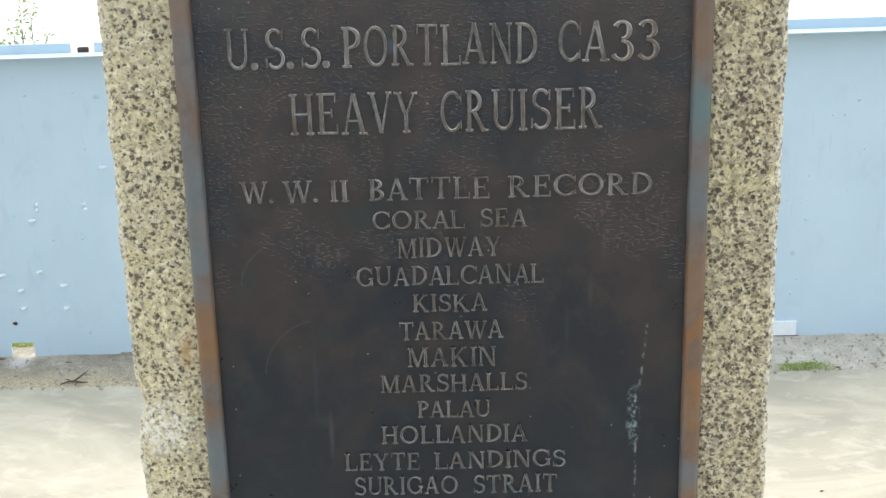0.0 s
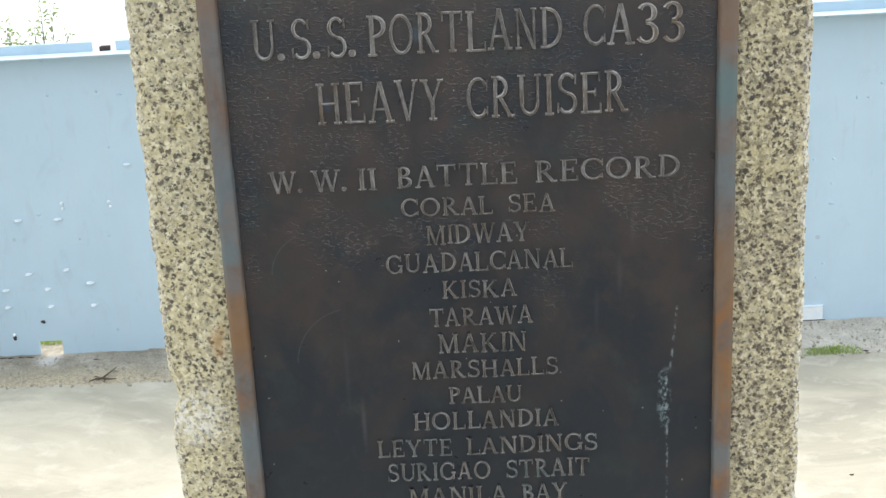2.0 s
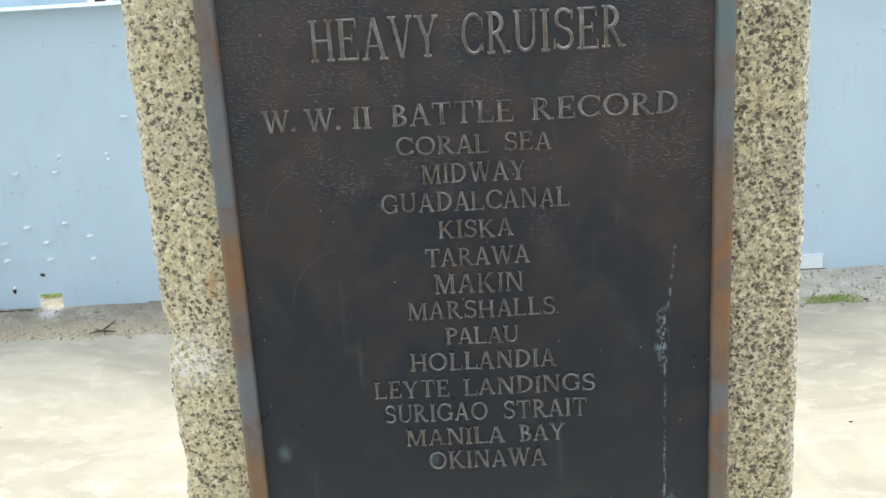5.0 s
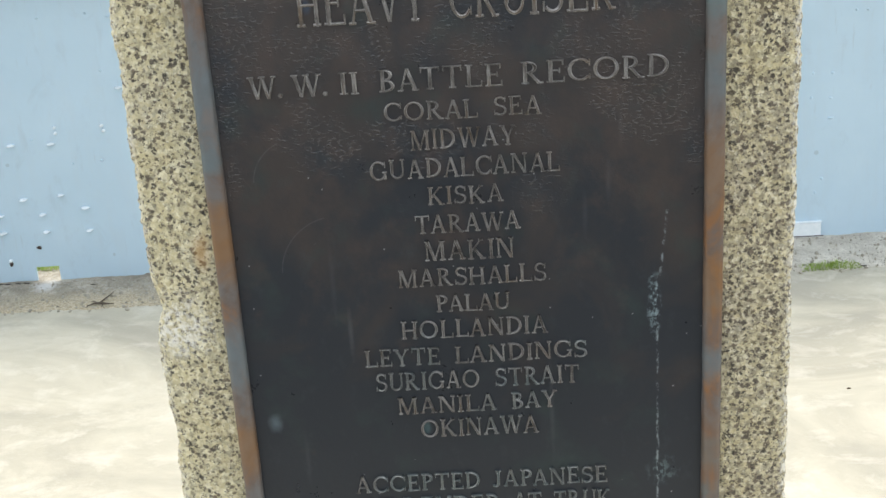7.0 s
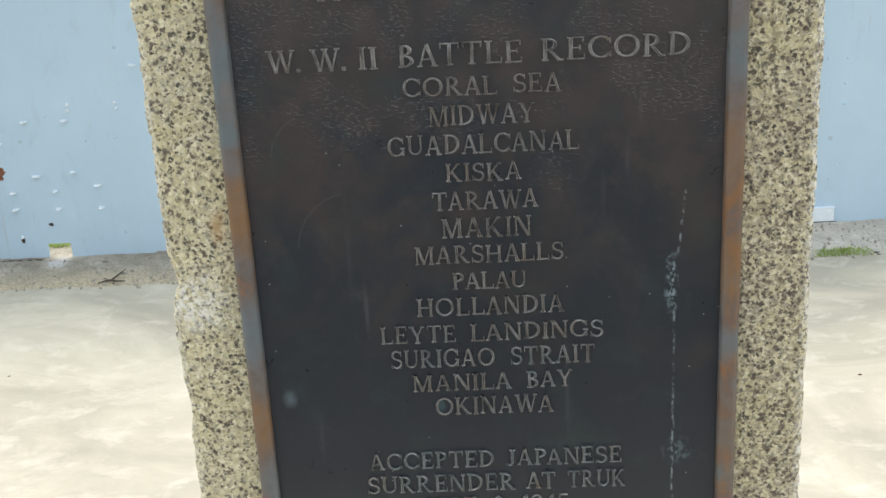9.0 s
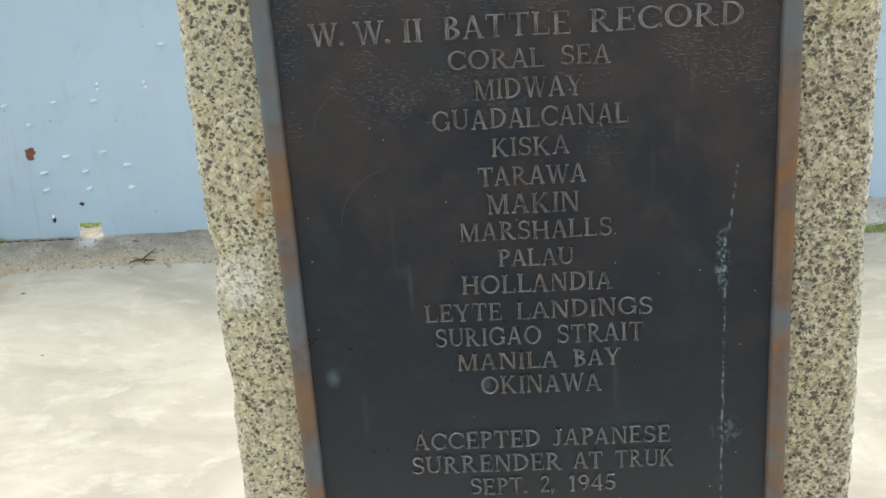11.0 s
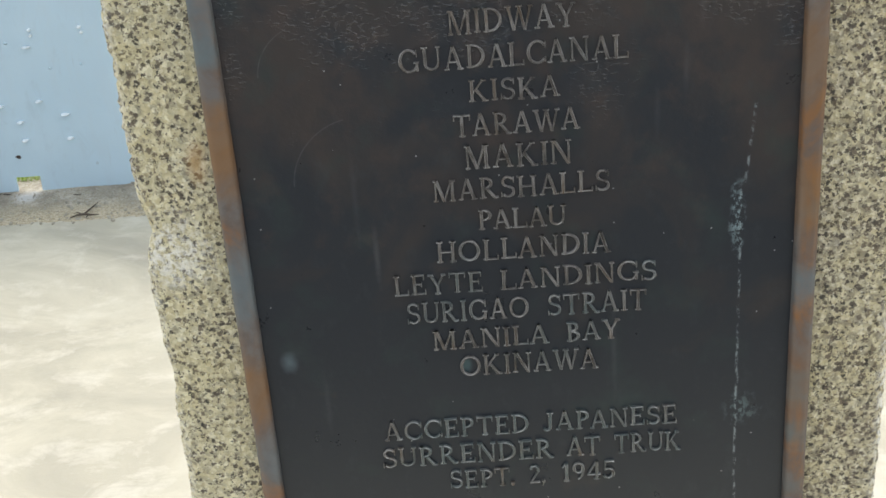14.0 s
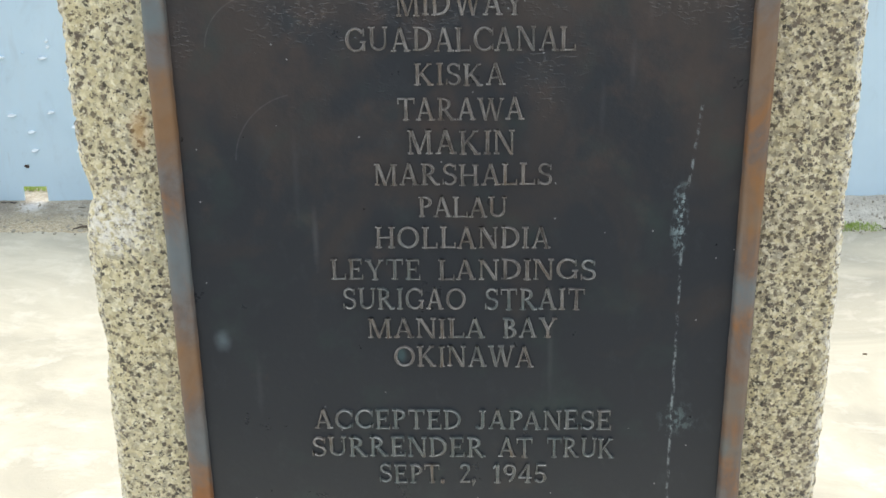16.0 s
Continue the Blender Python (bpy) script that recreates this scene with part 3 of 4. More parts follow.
# ---- raised lettering ----
LINES = [
    (1.3530, 0.0295, [("U.S.S.", -0.157, -0.082), ("PORTLAND", -0.073, 0.068), ("CA33", 0.083, 0.156)]),
    (1.3040, 0.0305, [("HEAVY", -0.113, -0.020), ("CRUISER", -0.003, 0.115)]),
    (1.2530, 0.0165, [("W.", -0.154, -0.129), ("W.", -0.122, -0.096), ("II", -0.087, -0.073), ("BATTLE", -0.058, 0.032), ("RECORD", 0.046, 0.153)]),
    (1.2305, 0.0140, [("CORAL", -0.056, 0.013), ("SEA", 0.025, 0.060)]),
    (1.2080, 0.0150, [("MIDWAY", -0.038, 0.040)]),
    (1.1860, 0.0150, [("GUADALCANAL", -0.070, 0.072)]),
    (1.1640, 0.0140, [("KISKA", -0.028, 0.029)]),
    (1.1415, 0.0145, [("TARAWA", -0.039, 0.041)]),
    (1.1190, 0.0160, [("MAKIN", -0.033, 0.035)]),
    (1.0980, 0.0145, [("MARSHALLS", -0.055, 0.059)]),
    (1.0760, 0.0140, [("PALAU", -0.027, 0.030)]),
    (1.0540, 0.0150, [("HOLLANDIA", -0.056, 0.059)]),
    (1.0315, 0.0145, [("LEYTE", -0.086, -0.027), ("LANDINGS", -0.015, 0.089)]),
    (1.0095, 0.0155, [("SURIGAO", -0.079, 0.003), ("STRAIT", 0.016, 0.082)]),
    (0.9885, 0.0145, [("MANILA", -0.063, 0.016), ("BAY", 0.028, 0.064)]),
    (0.9665, 0.0155, [("OKINAWA", -0.046, 0.049)]),
    (0.9175, 0.0150, [("ACCEPTED", -0.103, -0.001), ("JAPANESE", 0.009, 0.103)]),
    (0.8950, 0.0155, [("SURRENDER", -0.106, 0.016), ("AT", 0.025, 0.049), ("TRUK", 0.059, 0.106)]),
    (0.8735, 0.0150, [("SEPT.", -0.059, -0.013), ("2,", -0.002, 0.009), ("1945", 0.021, 0.059)]),
]
THICK, THIN, SERIF, RELIEF, RIM_IN = 0.138, 0.080, 0.062, 0.150, 0.030


class Glyph:
    """A Roman capital in relief, one unit high, built of ribbons with sloped rims; front towards -y."""

    def __init__(self):
        self.bm = bmesh.new()
        self.layers = 0

    def ribbon(self, pairs):
        """A raised band through pairs of left and right points."""
        top = RELIEF + 0.003 * self.layers
        self.layers += 1
        rings = []
        for (lx, ly), (rx, ry) in pairs:
            wide = max(1e-4, math.hypot(rx - lx, ry - ly))
            k = min(0.36, RIM_IN / wide)
            ax, ay, bx, by = lx + (rx - lx) * k, ly + (ry - ly) * k, rx + (lx - rx) * k, ry + (ly - ry) * k
            ring = ((lx, ly, -0.03), (lx, ly, top - 0.045), (ax, ay, top), (bx, by, top), (rx, ry, top - 0.045), (rx, ry, -0.03))
            rings.append([self.bm.verts.new((x, -z, y)) for x, y, z in ring])
        for a, b in zip(rings, rings[1:]):
            for n in range(5):
                f = self.bm.faces.new((a[n], a[n + 1], b[n + 1], b[n]))
                f.material_index = 1 if n in (1, 3) else 0
        if (Vector(rings[0][0].co) - Vector(rings[-1][0].co)).length > 1e-4:
            self.bm.faces.new(rings[0])
            self.bm.faces.new(rings[-1][::-1])
        return self

    def bar(self, x0, x1, y0, y1):
        return self.ribbon([((x0, y0), (x0, y1)), ((x1, y0), (x1, y1))])

    def slant(self, x0, y0, x1, y1, wide):
        return self.ribbon([((x0 - wide / 2, y0), (x0 + wide / 2, y0)), ((x1 - wide / 2, y1), (x1 + wide / 2, y1))])

    def foot(self, x, wide=THICK, out=0.065):
        return self.bar(x - wide / 2 - out, x + wide / 2 + out, 0.0, SERIF)

    def head(self, x, wide=THICK, out=0.065):
        return self.bar(x - wide / 2 - out, x + wide / 2 + out, 1.0 - SERIF, 1.0)

    def stem(self, x, wide=THICK, y0=0.0, y1=1.0, foot=True, head=True):
        self.slant(x, y0, x, y1, wide)
        if foot:
            self.foot(x, wide)
        if head:
            self.head(x, wide)
        return self

    def arc(self, cx, cy, rx, ry, a0, a1, thick=THICK, thin=THIN):
        pairs = []
        n = max(8, int(abs(a1 - a0) / 14))
        for k in range(n + 1):
            a = radians(a0 + (a1 - a0) * k / n)
            w = thin + (thick - thin) * math.cos(a) ** 2
            c, d = math.cos(a), math.sin(a)
            pairs.append(((cx + rx * c, cy + ry * d), (cx + (rx - w) * c, cy + (ry - w) * d)))
        return self.ribbon(pairs)

    def tick(self, x, y0, y1):
        return self.slant(x, y0, x, y1, 0.05)


def draw_letter(char):
    g = Glyph()
    if char == "A":
        g.slant(0.14, 0, 0.41, 1, THIN).slant(0.70, 0, 0.42, 1, THICK).bar(0.22, 0.62, 0.30, 0.36).foot(0.14, THIN).foot(0.70)
    elif char == "B":
        g.stem(0.14).arc(0.22, 0.755, 0.28, 0.245, 90, -90).arc(0.22, 0.275, 0.34, 0.275, 90, -90).bar(0.1, 0.24, 0.485, 0.54).bar(0.1, 0.24, 0.94, 0.998).bar(0.1, 0.24, 0.002, 0.06)
    elif char == "C":
        g.arc(0.46, 0.5, 0.44, 0.5, 42, 318).tick(0.79, 0.66, 0.95).tick(0.79, 0.08, 0.28)
    elif char == "D":
        g.stem(0.14).arc(0.24, 0.5, 0.52, 0.498, 90, -90).bar(0.1, 0.26, 0.934, 0.998).bar(0.1, 0.26, 0.002, 0.066)
    elif char in "EL":
        g.stem(0.14, head=char == "L").bar(0.12, 0.60, 0.002, 0.062).tick(0.595, 0.002, 0.24)
        if char == "E":
            g.bar(0.02, 0.56, 0.94, 1.0).tick(0.555, 0.78, 1.0).bar(0.16, 0.44, 0.49, 0.55).tick(0.44, 0.42, 0.62)
    elif char == "G":
        g.arc(0.46, 0.5, 0.44, 0.5, 42, 322).tick(0.79, 0.66, 0.95).stem(0.78, 0.11, 0.06, 0.42, False, False).bar(0.64, 0.88, 0.39, 0.44)
    elif char == "H":
        g.stem(0.14).stem(0.68).bar(0.15, 0.67, 0.47, 0.53)
    elif char in "I1":
        g.stem(0.14, head=char == "I")
        if char == "1":
            g.slant(-0.02, 0.80, 0.12, 1.0, 0.08)
    elif char == "J":
        g.stem(0.32, y0=0.2, foot=False).arc(0.19, 0.21, 0.19, 0.21, 0, -150)
    elif char == "K":
        g.stem(0.14).slant(0.18, 0.40, 0.62, 1, THIN).slant(0.68, 0, 0.30, 0.56, THICK).head(0.62, THIN).foot(0.68)
    elif char == "M":
        g.stem(0.12, THIN).slant(0.47, 0.02, 0.16, 1, THICK).slant(0.47, 0.02, 0.80, 1, THIN).stem(0.84)
    elif char == "N":
        g.stem(0.12, THIN).slant(0.68, 0.0, 0.16, 1, THICK).stem(0.70, THIN, foot=False)
    elif char == "O":
        g.arc(0.47, 0.5, 0.46, 0.5, 0, 360)
    elif char in "PR":
        g.stem(0.14).arc(0.22, 0.725, 0.34, 0.273, 90, -90).bar(0.1, 0.24, 0.936, 0.998).bar(0.16, 0.24, 0.452, 0.512)
        if char == "R":
            g.slant(0.64, 0, 0.30, 0.48, THICK).foot(0.66, THICK, 0.05)
    elif char == "S":
        g.arc(0.31, 0.745, 0.25, 0.255, 35, 262, 0.10, 0.075).arc(0.31, 0.27, 0.28, 0.27, 92, -145, 0.10, 0.075).tick(0.535, 0.72, 0.96).tick(0.06, 0.04, 0.28)
    elif char == "T":
        g.stem(0.36, head=False).bar(0.0, 0.72, 0.94, 1.0).tick(0.03, 0.76, 0.998).tick(0.69, 0.76, 0.998)
    elif char == "U":
        g.stem(0.14, y0=0.28, foot=False).stem(0.68, THIN, 0.28, foot=False).arc(0.397, 0.30, 0.317, 0.30, 180, 360, 0.095)
    elif char == "V":
        g.slant(0.42, 0, 0.12, 1, THICK).slant(0.43, 0, 0.72, 1, THIN).head(0.12).head(0.72, THIN)
    elif char == "W":
        g.slant(0.34, 0, 0.10, 1, THICK).slant(0.35, 0, 0.58, 1, THIN).slant(0.80, 0, 0.56, 1, THICK).slant(0.81, 0, 1.06, 1, THIN).head(0.10).head(0.57).head(1.06, THIN)
    elif char == "Y":
        g.slant(0.39, 0.42, 0.12, 1, THICK).slant(0.40, 0.42, 0.68, 1, THIN).stem(0.40, y1=0.48, head=False).head(0.12).head(0.68, THIN)
    elif char == "2":
        g.arc(0.28, 0.73, 0.26, 0.27, 165, -38).slant(0.09, 0.05, 0.43, 0.58, 0.10).bar(0.02, 0.54, 0.002, 0.075)
    elif char == "3":
        g.arc(0.26, 0.755, 0.24, 0.243, 150, -95).arc(0.26, 0.27, 0.28, 0.27, 95, -150)
    elif char == "4":
        g.stem(0.44, head=False).slant(0.04, 0.27, 0.43, 1, THIN).bar(0.0, 0.60, 0.25, 0.315)
    elif char == "5":
        g.slant(0.10, 0.48, 0.14, 1, THIN).bar(0.12, 0.52, 0.92, 1.0).arc(0.25, 0.30, 0.29, 0.30, 125, -150)
    elif char == "9":
        g.arc(0.29, 0.70, 0.27, 0.298, 0, 360).arc(0.16, 0.62, 0.40, 0.62, 8, -72)
    else:
        g.ribbon([((0.09 - r, y), (0.09 + r, y)) for y, r in ((0.0, 0.045), (0.03, 0.08), (0.085, 0.092), (0.14, 0.08), (0.17, 0.045))])
        if char == ",":
            g.slant(0.05, -0.16, 0.12, 0.06, 0.06)
    return g.bm


def letter_mesh(char):
    bm = draw_letter(char)
    bmesh.ops.recalc_face_normals(bm, faces=bm.faces)
    lo, hi = min(v.co.x for v in bm.verts), max(v.co.x for v in bm.verts)
    for v in bm.verts:
        v.co.x -= (lo + hi) / 2
    mesh = bpy.data.meshes.new("letter")
    bm.to_mesh(mesh)
    bm.free()
    mesh.materials.append(LETTER)
    mesh.materials.append(LETTER_RIM)
    return mesh, hi - lo


GLYPHS = {c: letter_mesh(c) for c in sorted({c for _, _, words in LINES for w, _, _ in words for c in w})}
CLOSE = ("LA", "AV", "VY", "AT", "AW", "WA", "AY", "TA", "PA", "CA", "A3", "AU", "AL", "RA")
SHARE = {"3": 1.10, "C": 0.90, "A": 1.12}
for base, high, words in LINES:
    for word, x0, x1 in words:
        gap = 0.11 if len(word) > 2 else 0.09
        gaps = [gap * (0.25 if b == "." else 1.75 if a == "." else 0.45 if a + b in CLOSE else 1.0) for a, b in zip(word, word[1:] + " ")]
        evened = 0.55 if high > 0.025 else 0.15
        mean = sum(GLYPHS[c][1] for c in word) / len(word)
        widths = [GLYPHS[c][1] if c in "I.," else SHARE.get(c, 1.0) * (GLYPHS[c][1] + evened * (mean - GLYPHS[c][1])) if high > 0.025 else GLYPHS[c][1] + evened * (mean - GLYPHS[c][1]) for c in word]
        wide = sum(widths) + sum(gaps[:-1])
        squeeze = (x1 - x0) / wide
        x = x0
        for c, w, gap in zip(word, widths, gaps):
            mesh, own = GLYPHS[c]
            letter = new("letter", mesh)
            letter.parent = plaque
            letter.location = (x + w * squeeze / 2, 0.0, base + 0.0004 * random.uniform(-1, 1))
            letter.scale = (squeeze * w / own, 0.015 + 0.135 * high, high)
            letter.rotation_euler = (0, radians(random.uniform(-0.8, 0.8)), 0)
            x += (w + gap) * squeeze

# ---- steel wall ----
wall = new("steel_wall")
tagged(wall, "low blue-grey painted steel bulwark with weld nubs, drain slots and flanged top", "wall", kind="structure")
TOP = 0.966


def pierced_plate(xs, zs, holes, thick):
    """A standing plate on x and z steps, with right-angled openings cut through."""
    bm = bmesh.new()

    def gone(i, k):
        if not (0 <= i < len(xs) - 1 and 0 <= k < len(zs) - 1):
            return True
        cx, cz = (xs[i] + xs[i + 1]) / 2, (zs[k] + zs[k + 1]) / 2
        return any(a < cx < b and c < cz < d for a, b, c, d in holes)

    for i in range(len(xs) - 1):
        for k in range(len(zs) - 1):
            if gone(i, k):
                continue
            a, b, c, d = xs[i], xs[i + 1], zs[k], zs[k + 1]
            quads = [((a, 0, c), (b, 0, c), (b, 0, d), (a, 0, d)), ((a, thick, d), (b, thick, d), (b, thick, c), (a, thick, c))]
            if gone(i - 1, k):
                quads.append(((a, 0, c), (a, 0, d), (a, thick, d), (a, thick, c)))
            if gone(i + 1, k):
                quads.append(((b, 0, d), (b, 0, c), (b, thick, c), (b, thick, d)))
            if gone(i, k - 1):
                quads.append(((a, 0, c), (a, thick, c), (b, thick, c), (b, 0, c)))
            if gone(i, k + 1):
                quads.append(((a, 0, d), (b, 0, d), (b, thick, d), (a, thick, d)))
            for q in quads:
                bm.faces.new([bm.verts.new(p) for p in q])
    bmesh.ops.remove_doubles(bm, verts=bm.verts, dist=1e-5)
    return bm


def steps(lo, hi, cuts):
    return sorted({lo, hi, *[v for v in cuts if lo < v < hi]})


def rising(bm):
    for v in bm.verts:
        if v.co.z > 0.5:
            v.co.z += 0.0075 * (v.co.x + 1.3)


holes = [(-1.411, -1.336, -1, 0.053), (-1.065, -0.955, -1, 0.0125)]
bm = pierced_plate(steps(-1.70, 2.8, [v for h in holes for v in h[:2]]), steps(-0.02, TOP, [h[3] for h in holes]), holes, 0.009)
bmesh.ops.translate(bm, verts=bm.verts, vec=(0, WALL_Y, 0))
rising(bm)
part("plate", bm, PAINT, wall)

WING = pose(-1.703, WALL_Y + 0.004, 0, 0, 0, 180 + 38)
holes = [(0.085, 0.16, 0.012, 0.055)]
bm = pierced_plate(steps(0, 1.3, holes[0][:2]), steps(-0.02, TOP, holes[0][2:]), holes, -0.009)
bmesh.ops.transform(bm, matrix=WING, verts=bm.verts)
bmesh.ops.recalc_face_normals(bm, faces=bm.faces)
part("plate", bm, PAINT, wall, "angled end plate")

# weld bead down the corner
bm = bmesh.new()
pts = [(-1.6985 + 0.0015 * wob(k * 0.7, 3), WALL_Y - 0.001 + 0.001 * wob(k * 0.9, 5), k * 0.012) for k in range(81)]
tube(bm, pts, [0.0042 + 0.0016 * wob(k * 1.3, 8) for k in range(81)], 8)
part("weld_bead", bm, PAINT, wall, "", True)

# projecting ledge along the top, and the upright strip above it with one gap
def ledge(x0, x1, place):
    bm = bmesh.new()
    prof = [(0.0, -0.004), (-0.069, -0.004), (-0.073, -0.003), (-0.074, -0.001), (-0.072, 0.0005), (-0.067, 0.0015), (0.0, 0.0015)]
    ends = [[bm.verts.new(place @ Vector((x, y, TOP + z))) for y, z in prof] for x in (x0, x1)]
    for k in range(len(prof)):
        bm.faces.new((ends[0][k], ends[1][k], ends[1][(k + 1) % len(prof)], ends[0][(k + 1) % len(prof)]))
    bm.faces.new(ends[0][::-1])
    bm.faces.new(ends[1])
    bmesh.ops.recalc_face_normals(bm, faces=bm.faces)
    rising(bm)
    part("ledge", bm, PAINT, wall, "pale narrow ledge")


ledge(-1.64, 2.8, pose(0, WALL_Y, 0))
ledge(-1.3, -0.08, WING @ pose(0, 0, 0, 0, 0, 180))
for x0, x1 in ((-1.70, -1.119), (-1.049, 2.8)):
    bm = bmesh.new()
    box(bm, (x0, WALL_Y, TOP), (x1, WALL_Y + 0.009, TOP + 0.030), 0.0015, 1)
    rising(bm)
    part("top_strip", bm, PAINT, wall)
bm = bmesh.new()
box(bm, (0.0, 0.0, TOP), (1.3, -0.009, TOP + 0.030))
bmesh.ops.transform(bm, matrix=WING, verts=bm.verts)
bmesh.ops.recalc_face_normals(bm, faces=bm.faces)
part("top_strip", bm, PAINT, wall)
bm = bmesh.new()
box(bm, (-1.098, WALL_Y - 0.004, TOP), (-1.067, WALL_Y + 0.016, TOP + 0.016), 0.002, 2)
rising(bm)
part("lug", bm, CHIP, wall, "dark iron lug in the gap of the top strip")


def nub_mesh(w, h, d, seed, material):
    """A blob of weld under thick paint."""
    bm = bmesh.new()
    bmesh.ops.create_icosphere(bm, subdivisions=2, radius=1.0)
    for v in bm.verts:
        s = 1 + 0.22 * wob(v.co.x * 2 + seed, v.co.y * 2, v.co.z * 2)
        v.co = Vector((v.co.x * w * s, v.co.y * d * s, v.co.z * h * (s if v.co.z > 0 else 0.7)))
    mesh = bpy.data.meshes.new("weld_nub")
    bm.to_mesh(mesh)
    bm.free()
    mesh.materials.append(material)
    mesh.polygons.foreach_set("use_smooth", [True] * len(mesh.polygons))
    return mesh


bars = [nub_mesh(0.0115, 0.0040, 0.022, s, NUB) for s in (1, 5, 9)]
knobs = [nub_mesh(0.0055, 0.0060, 0.011, s, NUB) for s in (2, 6)]
worn_bars = [nub_mesh(0.0115, 0.0040, 0.010, 4, PAINT)]
worn_knobs = [nub_mesh(0.0050, 0.0055, 0.006, s, PAINT) for s in (3, 7)]
BAR_AT = [(-1.419, 0.457), (-1.294, 0.456), (-1.409, 0.281), (-1.29, 0.290), (-1.357, 0.229), (-1.219, 0.244), (-1.491, 0.230), (-1.354, 0.171),
          (-1.217, 0.169), (-1.492, 0.173), (-1.058, 0.620), (-1.056, 0.834), (-1.574, 0.453), (-1.508, 0.388), (1.098, 0.398)]
KNOB_AT = [(-1.486, 0.078), (-1.129, 0.504), (-1.125, 0.488), (-1.275, 0.505), (-1.275, 0.488), (-1.352, 0.470), (-1.145, 0.393), (-1.237, 0.387),
           (-1.273, 0.842), (-1.126, 0.847), (-1.107, 0.674), (1.233, 0.765), (1.16, 0.724), (1.194, 0.723), (1.039, 0.539), (1.098, 0.538),
           (1.036, 0.463), (1.095, 0.461), (1.261, 0.617), (1.078, 0.205), (1.06, 0.159)]
for at, kinds, glint_or_worn, lean in ((BAR_AT, bars, worn_bars, 6), (KNOB_AT, knobs, worn_knobs, 25)):
    for k, (x, z) in enumerate(at):
        faint = x > 0.5 or z > 0.63 or (x, z) in ((-1.145, 0.393), (-1.237, 0.387), (-1.352, 0.470))
        nub = new("weld_nub", (glint_or_worn if faint else kinds)[k % len(glint_or_worn if faint else kinds)])
        nub.parent = wall
        nub.matrix_basis = pose(x, WALL_Y - (0.0005 if not faint else -0.0015), z, 0, random.uniform(-lean, lean), 0) @ Matrix.Diagonal((random.uniform(0.85, 1.15), 1.0, random.uniform(0.85, 1.1), 1))


def flake(name, x, z, w, h, material, seed, label, ragged=0.35, proud=0.0016):
    """A ragged-edged flake on the wall's face, thinner at its rim."""
    bm = bmesh.new()
    n = 22
    rim, top = [], []
    for k in range(n):
        a = 2 * math.pi * k / n
        r = 1 + ragged * 2 * wob(math.cos(a) * 1.7 + seed, math.sin(a) * 1.7)
        rim.append(bm.verts.new((x + w * r * math.cos(a), WALL_Y - 0.0002, z + h * r * math.sin(a))))
        top.append(bm.verts.new((x + w * 0.86 * r * math.cos(a), WALL_Y - proud, z + h * 0.86 * r * math.sin(a))))
    for k in range(n):
        bm.faces.new((rim[k], rim[(k + 1) % n], top[(k + 1) % n], top[k]))
    bm.faces.new(top)
    bmesh.ops.recalc_face_normals(bm, faces=bm.faces)
    part(name, bm, material, wall, label)


bm = bmesh.new()
box(bm, (0.960, WALL_Y - 0.010, 0.012), (1.082, WALL_Y + 0.002, 0.066), 0.003, 2)
cover = part("cover_plate", bm, NUB, wall, "pale grey cover plate low on the wall")
bm = bmesh.new()
box(bm, (0.955, WALL_Y - 0.014, 0.0664), (1.084, WALL_Y + 0.001, 0.0680), 0.001, 1)
part("lip", bm, NUB, cover)
bm = bmesh.new()
box(bm, (0.955, WALL_Y - 0.013, 0.020), (1.090, WALL_Y - 0.0095, 0.0222), 0.001, 1)
part("lip", bm, CHIP, cover, "dark lower lip")
flake("rust_patch", -1.526, 0.292, 0.025, 0.023, RUST, 3, "red-brown rust patch with ragged rim", 0.5)
flake("paint_chip", -1.640, 0.523, 0.009, 0.020, CHIP, 8, "dark chip in the paint")
flake("paint_chip", -1.633, 0.463, 0.011, 0.004, CHIP, 12, "dark chip in the paint")
flake("paint_chip", -1.682, 0.352, 0.010, 0.020, RUST, 15, "dark chip in the paint")
flake("paint_chip", -1.690, 0.490, 0.003, 0.022, CHIP, 19, "dark chip in the paint")
flake("paint_chip", -1.688, 0.285, 0.004, 0.014, CHIP, 23, "dark chip in the paint")
flake("paint_chip", -1.388, 0.118, 0.010, 0.005, CHIP, 27, "dark chip in the paint")
flake("paint_chip", -1.486, 0.068, 0.006, 0.009, CHIP, 31, "dark chip in the paint")
flake("paint_chip", -1.688, 0.235, 0.003, 0.010, CHIP, 37, "dark chip in the paint")


# ---- debris along the wall foot ----
def gutter_z(x, y):
    y0 = gutter_front(x)
    s = min(0.98, max(0.02, (y - y0) / (3.02 - y0)))
    return gutter_height(x, s)


